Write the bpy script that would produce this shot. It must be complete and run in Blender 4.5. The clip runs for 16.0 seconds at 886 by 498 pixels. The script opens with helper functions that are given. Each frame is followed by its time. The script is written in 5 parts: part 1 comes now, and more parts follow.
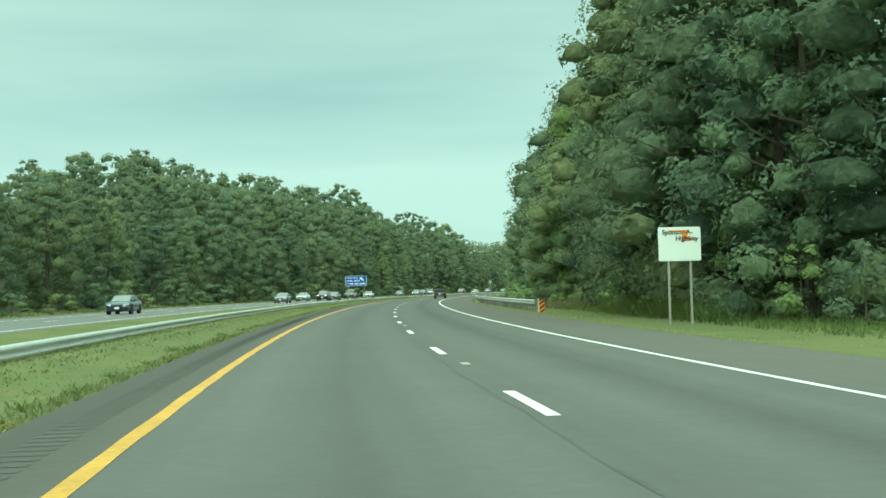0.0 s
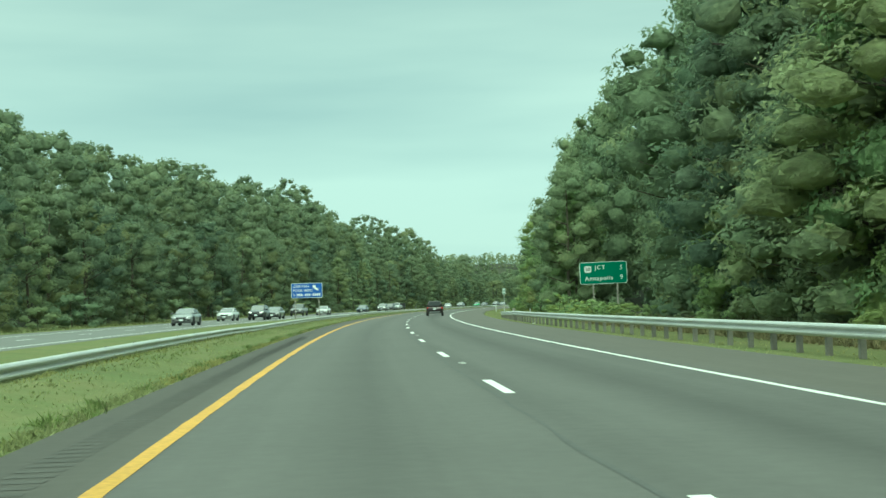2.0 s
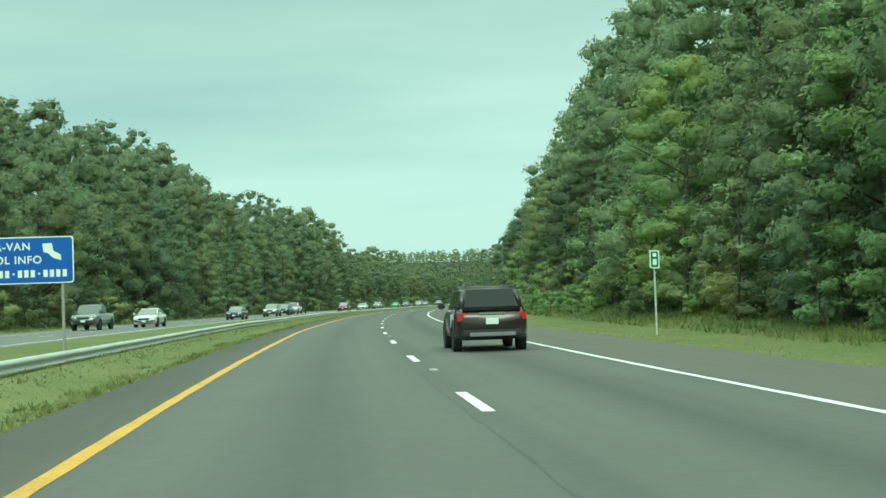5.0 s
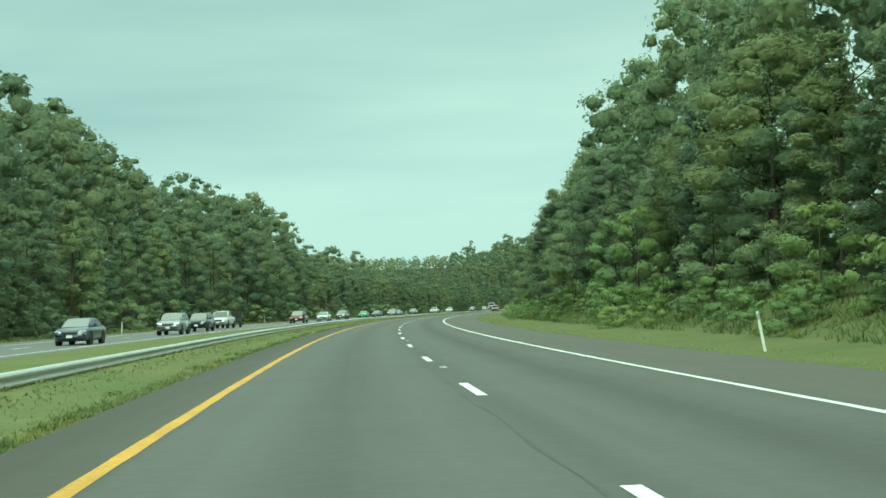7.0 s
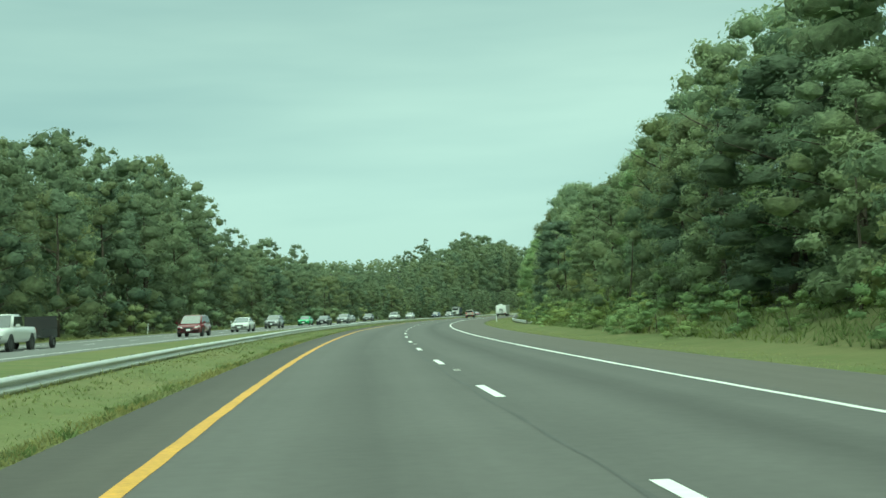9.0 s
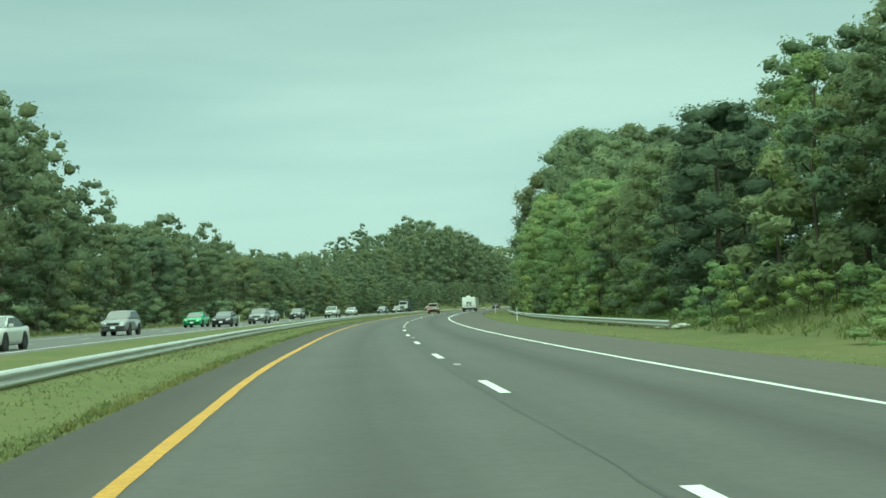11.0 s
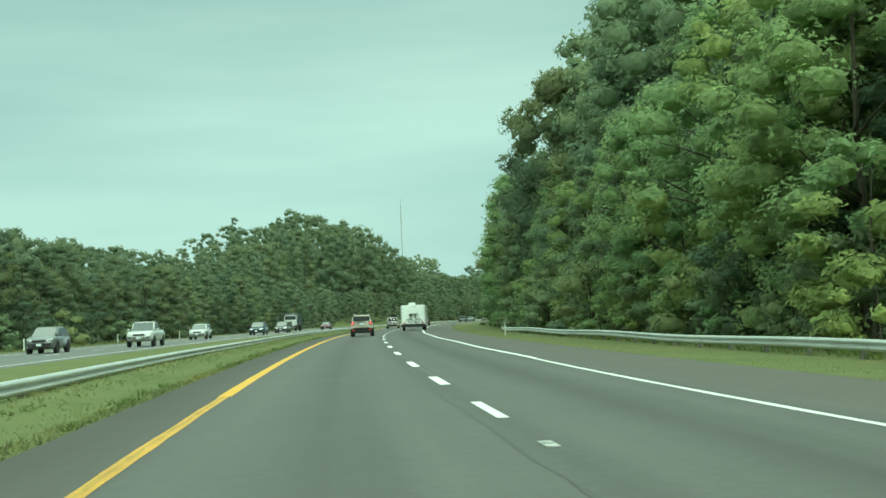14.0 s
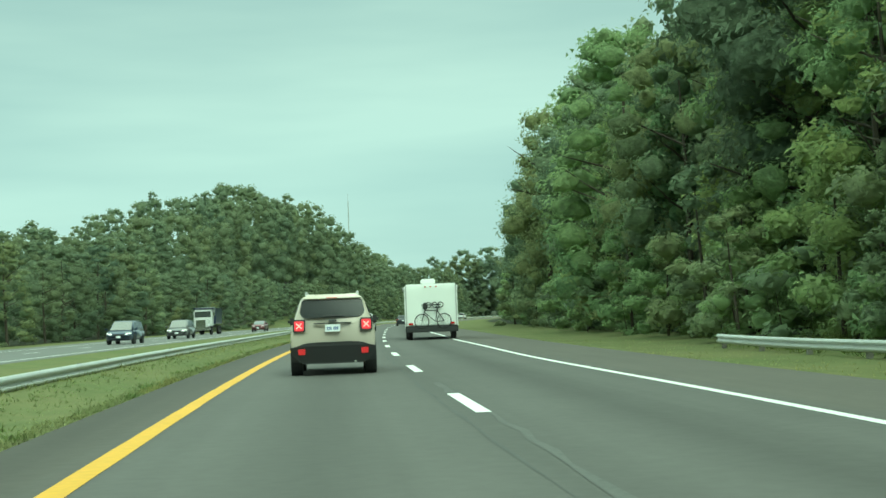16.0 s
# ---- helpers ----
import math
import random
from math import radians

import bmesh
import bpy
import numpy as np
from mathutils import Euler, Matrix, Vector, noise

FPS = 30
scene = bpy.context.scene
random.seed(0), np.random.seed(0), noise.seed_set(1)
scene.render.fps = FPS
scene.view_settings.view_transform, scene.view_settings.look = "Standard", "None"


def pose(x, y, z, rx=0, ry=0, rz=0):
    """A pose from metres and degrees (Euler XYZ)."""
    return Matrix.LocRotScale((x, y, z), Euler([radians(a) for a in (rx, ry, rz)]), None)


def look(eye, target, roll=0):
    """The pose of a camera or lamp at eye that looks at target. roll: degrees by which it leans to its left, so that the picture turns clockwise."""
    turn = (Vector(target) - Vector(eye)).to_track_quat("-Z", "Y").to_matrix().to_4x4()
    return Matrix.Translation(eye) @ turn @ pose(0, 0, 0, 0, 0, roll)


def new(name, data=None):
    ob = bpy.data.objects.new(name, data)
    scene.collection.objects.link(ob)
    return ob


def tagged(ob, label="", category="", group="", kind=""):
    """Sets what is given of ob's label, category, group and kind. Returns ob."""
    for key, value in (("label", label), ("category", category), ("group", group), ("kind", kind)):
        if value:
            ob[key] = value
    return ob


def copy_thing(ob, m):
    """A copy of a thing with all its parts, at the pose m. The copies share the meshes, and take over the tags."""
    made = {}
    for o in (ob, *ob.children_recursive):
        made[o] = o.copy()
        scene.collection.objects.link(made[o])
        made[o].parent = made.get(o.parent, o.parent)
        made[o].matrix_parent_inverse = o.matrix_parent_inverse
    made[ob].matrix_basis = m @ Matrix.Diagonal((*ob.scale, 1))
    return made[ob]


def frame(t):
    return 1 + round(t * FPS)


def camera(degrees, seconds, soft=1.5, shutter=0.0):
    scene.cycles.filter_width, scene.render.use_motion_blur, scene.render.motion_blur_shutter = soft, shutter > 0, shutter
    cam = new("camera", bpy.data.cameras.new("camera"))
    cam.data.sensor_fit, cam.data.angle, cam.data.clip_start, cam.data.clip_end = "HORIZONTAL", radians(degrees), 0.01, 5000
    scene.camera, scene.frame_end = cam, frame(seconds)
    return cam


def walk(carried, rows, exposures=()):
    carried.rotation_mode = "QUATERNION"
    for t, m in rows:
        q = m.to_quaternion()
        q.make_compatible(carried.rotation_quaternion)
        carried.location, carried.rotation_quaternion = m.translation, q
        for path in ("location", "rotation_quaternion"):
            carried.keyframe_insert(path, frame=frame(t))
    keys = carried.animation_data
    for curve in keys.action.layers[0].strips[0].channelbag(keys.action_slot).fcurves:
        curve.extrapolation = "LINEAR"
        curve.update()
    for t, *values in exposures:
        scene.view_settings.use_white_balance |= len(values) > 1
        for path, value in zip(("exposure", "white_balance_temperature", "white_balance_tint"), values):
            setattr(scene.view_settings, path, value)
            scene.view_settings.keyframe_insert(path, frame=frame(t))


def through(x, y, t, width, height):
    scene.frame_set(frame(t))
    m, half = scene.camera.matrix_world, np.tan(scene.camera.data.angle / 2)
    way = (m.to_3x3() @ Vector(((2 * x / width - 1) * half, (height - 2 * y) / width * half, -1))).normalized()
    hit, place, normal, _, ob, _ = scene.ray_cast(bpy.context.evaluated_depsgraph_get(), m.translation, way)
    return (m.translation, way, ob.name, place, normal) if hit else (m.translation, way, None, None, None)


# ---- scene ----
cam = camera(38.83, 16.0, soft=1.55)
ROWS = [
    (0.0, 2.799, 42.806, 1.217, 91.903, 1.302, -9.231),
    (0.5, 4.046, 59.450, 1.217, 92.026, 1.538, -9.936),
    (1.0, 5.513, 76.285, 1.217, 92.195, 1.891, -10.463),
    (1.5, 7.162, 93.766, 1.217, 92.353, 1.855, -10.942),
    (2.0, 9.001, 110.686, 1.217, 92.509, 1.587, -11.478),
    (2.5, 11.088, 127.488, 1.217, 92.549, 1.173, -12.172),
    (3.0, 13.398, 144.669, 1.217, 92.526, 1.379, -13.065),
    (3.5, 15.942, 161.220, 1.217, 92.431, 1.619, -14.016),
    (4.0, 18.699, 177.528, 1.217, 92.377, 1.520, -14.943),
    (4.5, 21.547, 193.766, 1.217, 92.366, 1.618, -15.734),
    (5.0, 24.498, 209.934, 1.217, 92.398, 1.911, -16.390),
    (5.5, 27.635, 226.234, 1.217, 92.461, 2.244, -16.940),
    (6.0, 31.039, 242.870, 1.217, 92.544, 2.461, -17.425),
    (6.5, 34.799, 260.038, 1.217, 92.637, 2.405, -17.913),
    (7.0, 38.929, 277.733, 1.217, 92.738, 2.077, -18.403),
    (7.5, 43.043, 294.782, 1.217, 92.975, 1.988, -18.860),
    (8.0, 47.676, 313.423, 1.217, 93.143, 1.523, -19.504),
    (8.5, 52.461, 331.117, 1.217, 93.133, 1.607, -20.281),
    (9.0, 57.279, 347.965, 1.217, 92.933, 1.801, -21.097),
    (9.5, 62.408, 365.199, 1.217, 92.779, 1.921, -21.911),
    (10.0, 67.865, 382.812, 1.217, 92.670, 1.967, -22.738),
    (10.5, 73.613, 400.582, 1.217, 92.612, 1.973, -23.562),
    (11.0, 79.605, 418.292, 1.217, 92.611, 1.971, -24.348),
    (11.5, 85.782, 435.725, 1.217, 92.672, 1.993, -25.065),
    (12.0, 92.145, 452.877, 1.217, 92.795, 2.039, -25.705),
    (12.5, 98.945, 470.501, 1.217, 92.981, 1.721, -26.634),
    (13.0, 105.978, 487.699, 1.217, 93.088, 1.593, -27.612),
    (13.5, 113.277, 504.793, 1.217, 93.156, 1.519, -28.713),
    (14.0, 121.089, 521.984, 1.217, 93.166, 2.265, -29.801),
    (14.5, 129.065, 539.239, 1.217, 93.007, 2.774, -30.789),
    (15.0, 137.470, 556.880, 1.217, 92.998, 2.129, -31.364),
    (15.5, 146.030, 574.400, 1.217, 93.006, 1.900, -31.806),
    (16.0, 154.604, 591.671, 1.217, 93.026, 2.169, -32.263),
]
walk(cam, [(t, pose(*row)) for t, *row in ROWS], exposures=[(0.0, 0.0, 6150, -37), (4.0, 0.0, 6150, -37), (7.5, -0.08, 6150, -37), (12.0, -0.2, 6150, -37), (16.0, -0.08, 6150, -37)])

# ---- sky and sun ----
world = bpy.data.worlds.new("overcast")
scene.world = world
world.use_nodes = True
wn, wl = world.node_tree.nodes, world.node_tree.links
wn.clear()
sky = wn.new("ShaderNodeTexSky")
sky.sky_type, sky.sun_disc = "NISHITA", False
sky.sun_elevation, sky.sun_rotation = radians(41), radians(195)
sky.air_density, sky.dust_density = 1.0, 3.0
coord = wn.new("ShaderNodeTexCoord")
stretch = wn.new("ShaderNodeMapping")
stretch.inputs["Scale"].default_value = (1.0, 1.0, 7.0)
cloud = wn.new("ShaderNodeTexNoise")
cloud.inputs["Scale"].default_value, cloud.inputs["Detail"].default_value, cloud.inputs["Roughness"].default_value = 1.3, 5.0, 0.45
ramp = wn.new("ShaderNodeValToRGB")
ramp.color_ramp.elements[0].position, ramp.color_ramp.elements[0].color = 0.36, (5.3, 5.85, 6.2, 1)
ramp.color_ramp.elements[1].position, ramp.color_ramp.elements[1].color = 0.66, (8.9, 8.9, 8.6, 1)
blend = wn.new("ShaderNodeMix")
blend.data_type = "RGBA"
blend.inputs[0].default_value = 0.9
split = wn.new("ShaderNodeSeparateXYZ")
climb = wn.new("ShaderNodeMapRange")
climb.interpolation_type = "SMOOTHSTEP"
climb.inputs["From Min"].default_value, climb.inputs["From Max"].default_value = 0.22, 0.9
climb.inputs["To Min"].default_value, climb.inputs["To Max"].default_value = 1.0, 3.0
hue = wn.new("ShaderNodeMix")
hue.data_type, hue.blend_type = "RGBA", "MULTIPLY"
hue.inputs[0].default_value = 1.0
pale = wn.new("ShaderNodeMix")
pale.data_type = "RGBA"
pale.inputs[6].default_value, pale.inputs[7].default_value = (0.90, 1.0, 1.09, 1), (1.02, 1.0, 0.96, 1)
fade = wn.new("ShaderNodeMapRange")
fade.inputs["From Min"].default_value, fade.inputs["From Max"].default_value = 0.1, 0.6
zenith = wn.new("ShaderNodeVectorMath")
zenith.operation = "SCALE"
back = wn.new("ShaderNodeBackground")
back.inputs["Strength"].default_value = 0.1
sky_out = wn.new("ShaderNodeOutputWorld")
wl.new(coord.outputs["Generated"], stretch.inputs["Vector"])
wl.new(coord.outputs["Generated"], split.inputs[0])
wl.new(split.outputs["Z"], climb.inputs["Value"])
wl.new(stretch.outputs["Vector"], cloud.inputs["Vector"])
wl.new(cloud.outputs["Fac"], ramp.inputs["Fac"])
wl.new(sky.outputs["Color"], blend.inputs[6])
wl.new(ramp.outputs["Color"], blend.inputs[7])
wl.new(split.outputs["Z"], fade.inputs["Value"])
wl.new(fade.outputs["Result"], pale.inputs[0])
wl.new(blend.outputs[2], hue.inputs[6])
wl.new(pale.outputs[2], hue.inputs[7])
wl.new(hue.outputs[2], zenith.inputs[0])
wl.new(climb.outputs["Result"], zenith.inputs["Scale"])
wl.new(zenith.outputs["Vector"], back.inputs["Color"])
wl.new(back.outputs["Background"], sky_out.inputs["Surface"])
sun = new("sun", bpy.data.lights.new("sun", "SUN"))
sun.data.energy, sun.data.angle, sun.data.color = 1.9, radians(30), (1.0, 0.96, 0.9)
sun.matrix_world = look((0, 0, 0), (0.19, 0.73, -0.65))


# ---- materials ----
def material(name, colour, rough=0.6, metal=0.0, scale=0.0, spread=0.25, fine=0.0, bump=0.0, vary=0.0, coat=0.0, emit=0.0, islands=0.0):
    """A surface with stains of a size (scale, per metre), finer grain, relief, and a shift of tone from object to object or piece to piece."""
    m = bpy.data.materials.new(name)
    m.use_nodes = True
    n, l = m.node_tree.nodes, m.node_tree.links
    b = n["Principled BSDF"]
    b.inputs["Roughness"].default_value, b.inputs["Metallic"].default_value = rough, metal
    b.inputs["Base Color"].default_value = (*colour, 1)
    b.inputs["Coat Weight"].default_value = coat
    b.inputs["Coat Roughness"].default_value = 0.08
    if emit:
        b.inputs["Emission Color"].default_value = (*colour, 1)
        b.inputs["Emission Strength"].default_value = emit
    geo = n.new("ShaderNodeTexCoord")
    value = None

    def multiply(a, source, low, high):
        r = n.new("ShaderNodeMapRange")
        r.inputs["To Min"].default_value, r.inputs["To Max"].default_value = low, high
        l.new(source, r.inputs["Value"])
        if a is None:
            return r.outputs["Result"]
        k = n.new("ShaderNodeMath")
        k.operation = "MULTIPLY"
        l.new(a, k.inputs[0])
        l.new(r.outputs["Result"], k.inputs[1])
        return k.outputs[0]

    grain = None
    for s, amount in ((scale, spread), (scale * 14, fine)):
        if s and amount:
            t = n.new("ShaderNodeTexNoise")
            t.inputs["Scale"].default_value, t.inputs["Detail"].default_value = s, 4
            l.new(geo.outputs["Object"], t.inputs["Vector"])
            value = multiply(value, t.outputs["Fac"], 1 - amount, 1 + amount)
            grain = t
    if vary:
        o = n.new("ShaderNodeObjectInfo")
        value = multiply(value, o.outputs["Random"], 1 - vary, 1 + vary)
    if islands:
        o = n.new("ShaderNodeNewGeometry")
        value = multiply(value, o.outputs["Random Per Island"], 1 - islands, 1 + islands)
    if value is not None:
        mix = n.new("ShaderNodeVectorMath")
        mix.operation = "SCALE"
        mix.inputs[0].default_value = colour
        l.new(value, mix.inputs["Scale"])
        l.new(mix.outputs["Vector"], b.inputs["Base Color"])
    if bump and grain:
        u = n.new("ShaderNodeBump")
        u.inputs["Strength"].default_value, u.inputs["Distance"].default_value = bump, 0.02
        l.new(grain.outputs["Fac"], u.inputs["Height"])
        l.new(u.outputs["Normal"], b.inputs["Normal"])
    return m


def leafy(name, dark, light, through=0.3):
    """Leaves whose green shifts from tree to tree, bough to bough and spray to spray, and that let some light through."""
    m = bpy.data.materials.new(name)
    m.use_nodes = True
    n, l = m.node_tree.nodes, m.node_tree.links
    b = n["Principled BSDF"]
    b.inputs["Roughness"].default_value = 0.7
    b.inputs["Specular IOR Level"].default_value = 0.16
    info, geo, at = n.new("ShaderNodeObjectInfo"), n.new("ShaderNodeNewGeometry"), n.new("ShaderNodeTexCoord")

    def spots(size, detail=2.0):
        t = n.new("ShaderNodeTexNoise")
        t.inputs["Scale"].default_value, t.inputs["Detail"].default_value = size, detail
        l.new(at.outputs["Object"], t.inputs["Vector"])
        return t.outputs["Fac"]

    def math_node(op, x, y, z=None):
        p = n.new("ShaderNodeMath")
        p.operation = op
        for k, v in enumerate((x, y, z)):
            if v is None:
                continue
            if isinstance(v, (int, float)):
                p.inputs[k].default_value = v
            else:
                l.new(v, p.inputs[k])
        return p.outputs[0]

    cells, cell_tone = n.new("ShaderNodeTexVoronoi"), n.new("ShaderNodeSeparateColor")
    cells.inputs["Scale"].default_value = 0.12
    l.new(at.outputs["Object"], cells.inputs["Vector"])
    l.new(cells.outputs["Color"], cell_tone.inputs[0])
    fine = spots(2.6, 4.0)
    total = -0.36
    for source, k in ((info.outputs["Random"], 0.55), (geo.outputs["Random Per Island"], 0.1), (spots(0.16), 0.55), (cell_tone.outputs[0], 0.5)):
        total = math_node("MULTIPLY_ADD", source, k, total)
    mix, olive = n.new("ShaderNodeMix"), n.new("ShaderNodeMix")
    mix.data_type = olive.data_type = "RGBA"
    mix.inputs[6].default_value, mix.inputs[7].default_value = (*dark, 1), (*light, 1)
    l.new(total, mix.inputs[0])
    olive.blend_type = "MULTIPLY"
    olive.inputs[7].default_value = (1.12, 1.0, 0.8, 1)
    l.new(mix.outputs[2], olive.inputs[6])
    warm = math_node("FRACT", math_node("ADD", math_node("MULTIPLY", info.outputs["Random"], 7.31), math_node("MULTIPLY", cell_tone.outputs[1], 0.6)), 0)
    l.new(math_node("POWER", warm, 1.7), olive.inputs[0])
    leaf_tone, scale = n.new("ShaderNodeMapRange"), n.new("ShaderNodeVectorMath")
    leaf_tone.inputs["From Min"].default_value, leaf_tone.inputs["From Max"].default_value = 0.3, 0.7
    leaf_tone.inputs["To Min"].default_value, leaf_tone.inputs["To Max"].default_value = 0.75, 1.27
    l.new(fine, leaf_tone.inputs["Value"])
    scale.operation = "SCALE"
    l.new(olive.outputs[2], scale.inputs[0])
    l.new(leaf_tone.outputs["Result"], scale.inputs["Scale"])
    l.new(scale.outputs["Vector"], b.inputs["Base Color"])
    relief = n.new("ShaderNodeBump")
    relief.inputs["Strength"].default_value, relief.inputs["Distance"].default_value = 0.8, 0.3
    l.new(fine, relief.inputs["Height"])
    l.new(relief.outputs["Normal"], b.inputs["Normal"])
    t, s = n.new("ShaderNodeBsdfTranslucent"), n.new("ShaderNodeMixShader")
    l.new(scale.outputs["Vector"], t.inputs["Color"])
    s.inputs[0].default_value = through
    l.new(b.outputs[0], s.inputs[1])
    l.new(t.outputs[0], s.inputs[2])
    l.new(s.outputs[0], n["Material Output"].inputs["Surface"])
    return m


def asphalt(name, colour, band):
    """Worn asphalt: stains, stone grain, and darker oil tracks along each lane's middle, by the UV map's x in metres from the yellow line."""
    m = material(name, colour, 0.88, scale=0.35, spread=0.13, fine=0.15, bump=0.2)
    n, l = m.node_tree.nodes, m.node_tree.links
    b = n["Principled BSDF"]
    old = b.inputs["Base Color"].links[0].from_socket
    uv, sep = n.new("ShaderNodeUVMap"), n.new("ShaderNodeSeparateXYZ")
    l.new(uv.outputs[0], sep.inputs[0])
    tone = n.new("ShaderNodeValToRGB")
    r = n.new("ShaderNodeMapRange")
    r.inputs["From Min"].default_value, r.inputs["From Max"].default_value = -2.0, 12.0
    long = n.new("ShaderNodeTexNoise")
    long.inputs["Scale"].default_value, long.inputs["Detail"].default_value = 1.0, 6
    mp = n.new("ShaderNodeMapping")
    mp.inputs["Scale"].default_value = (2.2, 0.05, 1)
    l.new(uv.outputs[0], mp.inputs["Vector"])
    l.new(mp.outputs[0], long.inputs["Vector"])
    shift = n.new("ShaderNodeMath")
    shift.operation = "MULTIPLY_ADD"
    shift.inputs[1].default_value = 0.5
    l.new(long.outputs["Fac"], shift.inputs[0])
    l.new(sep.outputs["X"], shift.inputs[2])
    l.new(shift.outputs[0], r.inputs["Value"])
    l.new(r.outputs[0], tone.inputs["Fac"])
    e = tone.color_ramp.elements
    e[0].position, e[0].color = 0.0, (band[0][1] * 1.06, band[0][1], band[0][1] * 0.93, 1)
    e[1].position, e[1].color = 1.0, (band[-1][1] * 1.05, band[-1][1], band[-1][1] * 0.94, 1)
    for d, v in band[1:-1]:
        k = e.new((d + 0.25 + 2.0) / 14.0)
        k.color = (v * 1.06, v, v * 0.93, 1) if d < 0 or d > 8 else (v, v, v, 1)
    streak = n.new("ShaderNodeMapRange")
    streak.inputs["To Min"].default_value, streak.inputs["To Max"].default_value = 0.86, 1.14
    l.new(long.outputs["Fac"], streak.inputs["Value"])
    for source in (tone.outputs["Color"], streak.outputs[0]):
        mul = n.new("ShaderNodeMix")
        mul.data_type, mul.blend_type = "RGBA", "MULTIPLY"
        mul.inputs[0].default_value = 1.0
        l.new(old, mul.inputs[6])
        l.new(source, mul.inputs[7])
        old = mul.outputs[2]
    l.new(old, b.inputs["Base Color"])
    return m


def turf(name, green, straw):
    """Short mown grass with paler, drier patches."""
    m = material(name, green, 0.95, scale=0.5, spread=0.3, fine=0.3, bump=0.5)
    n, l = m.node_tree.nodes, m.node_tree.links
    b = n["Principled BSDF"]
    b.inputs["Specular IOR Level"].default_value = 0.1
    old = b.inputs["Base Color"].links[0].from_socket
    at = n.new("ShaderNodeTexCoord")
    total = None
    for size, k in ((0.18, 1.0), (1.3, 0.8), (9.0, 0.5)):
        spot = n.new("ShaderNodeTexNoise")
        spot.inputs["Scale"].default_value, spot.inputs["Detail"].default_value = size, 3
        l.new(at.outputs["Object"], spot.inputs["Vector"])
        add = n.new("ShaderNodeMath")
        add.operation = "MULTIPLY_ADD"
        add.inputs[1].default_value, add.inputs[2].default_value = k, -0.72
        l.new(spot.outputs["Fac"], add.inputs[0])
        if total is not None:
            l.new(total, add.inputs[2])
        total = add.outputs[0]
    add.use_clamp = True
    mix = n.new("ShaderNodeMix")
    mix.data_type = "RGBA"
    mix.inputs[7].default_value = (*straw, 1)
    l.new(total, mix.inputs[0])
    l.new(old, mix.inputs[6])
    l.new(mix.outputs[2], b.inputs["Base Color"])
    return m


ASPHALT = asphalt("asphalt", (0.103, 0.1, 0.095), [(-2, 0.62), (-1.0, 0.60), (-0.25, 0.74), (0.2, 0.98), (0.9, 1.06), (1.9, 0.78), (2.9, 1.05), (3.5, 0.98), (3.85, 0.86), (4.3, 1.0), (4.9, 1.04), (5.75, 0.70), (6.7, 1.02), (7.4, 0.95), (8.2, 0.98), (10.5, 1.02), (12, 0.98)])
OPPOSITE = material("pale_asphalt", (0.15, 0.15, 0.145), 0.88, scale=0.3, spread=0.15, fine=0.15, bump=0.2)
SEAM = material("seam", (0.078, 0.078, 0.076), 0.8, scale=0.8, spread=0.3, fine=0.2)
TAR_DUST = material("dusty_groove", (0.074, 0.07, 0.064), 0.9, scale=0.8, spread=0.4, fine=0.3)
TAR = material("tar", (0.045, 0.045, 0.045), 0.7, scale=0.8, spread=0.3, fine=0.2)
YELLOW = material("yellow_paint", (0.56, 0.30, 0.035), 0.6, scale=0.9, spread=0.3, fine=0.4)
YELLOW_FRESH = material("fresh_yellow_paint", (0.68, 0.37, 0.015), 0.55, scale=0.6, spread=0.12, fine=0.2)
WHITE = material("white_paint", (0.78, 0.78, 0.75), 0.55, scale=0.5, spread=0.1, fine=0.15)
FRESH = material("fresh_white_paint", (0.88, 0.88, 0.86), 0.5, scale=0.5, spread=0.05, fine=0.08)
GHOST = material("worn_white_paint", (0.11, 0.11, 0.106), 0.85, scale=0.9, spread=0.25, fine=0.3)
PALE = material("scuffed_reflector", (0.38, 0.38, 0.36), 0.7, scale=3.0, spread=0.4, fine=0.3)
GRASS = turf("grass", (0.105, 0.138, 0.055), (0.2, 0.185, 0.09))
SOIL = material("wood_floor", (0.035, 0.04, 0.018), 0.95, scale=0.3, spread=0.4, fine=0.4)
LEAF = leafy("leaf", (0.185, 0.255, 0.17), (0.38, 0.44, 0.26), 0.54)
BRIGHT = leafy("bright_leaf", (0.23, 0.34, 0.18), (0.42, 0.51, 0.25), 0.54)
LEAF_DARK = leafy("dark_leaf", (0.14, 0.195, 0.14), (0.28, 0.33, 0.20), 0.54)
BLADE = leafy("grass_blade", (0.22, 0.265, 0.115), (0.34, 0.35, 0.175), 0.55)
TALL = leafy("tall_grass", (0.16, 0.22, 0.08), (0.26, 0.30, 0.12), 0.55)
WEED = leafy("weed", (0.19, 0.23, 0.095), (0.32, 0.33, 0.16), 0.55)
DRY = leafy("dry_grass", (0.235, 0.22, 0.13), (0.31, 0.28, 0.17), 0.5)
BARK = material("bark", (0.09, 0.075, 0.055), 0.9, scale=2.0, spread=0.3, fine=0.4, bump=0.8)
STEEL = material("galvanised_steel", (0.56, 0.57, 0.56), 0.45, 0.3, scale=0.6, spread=0.15, fine=0.15)
POST = material("weathered_post", (0.20, 0.19, 0.17), 0.85, scale=1.5, spread=0.3, fine=0.3, vary=0.25)
WOOD = material("sign_post_timber", (0.30, 0.28, 0.25), 0.9, scale=1.5, spread=0.25, fine=0.3)
SIGN_WHITE = material("white_sign_face", (0.75, 0.78, 0.76), 0.4, scale=1.0, spread=0.06)
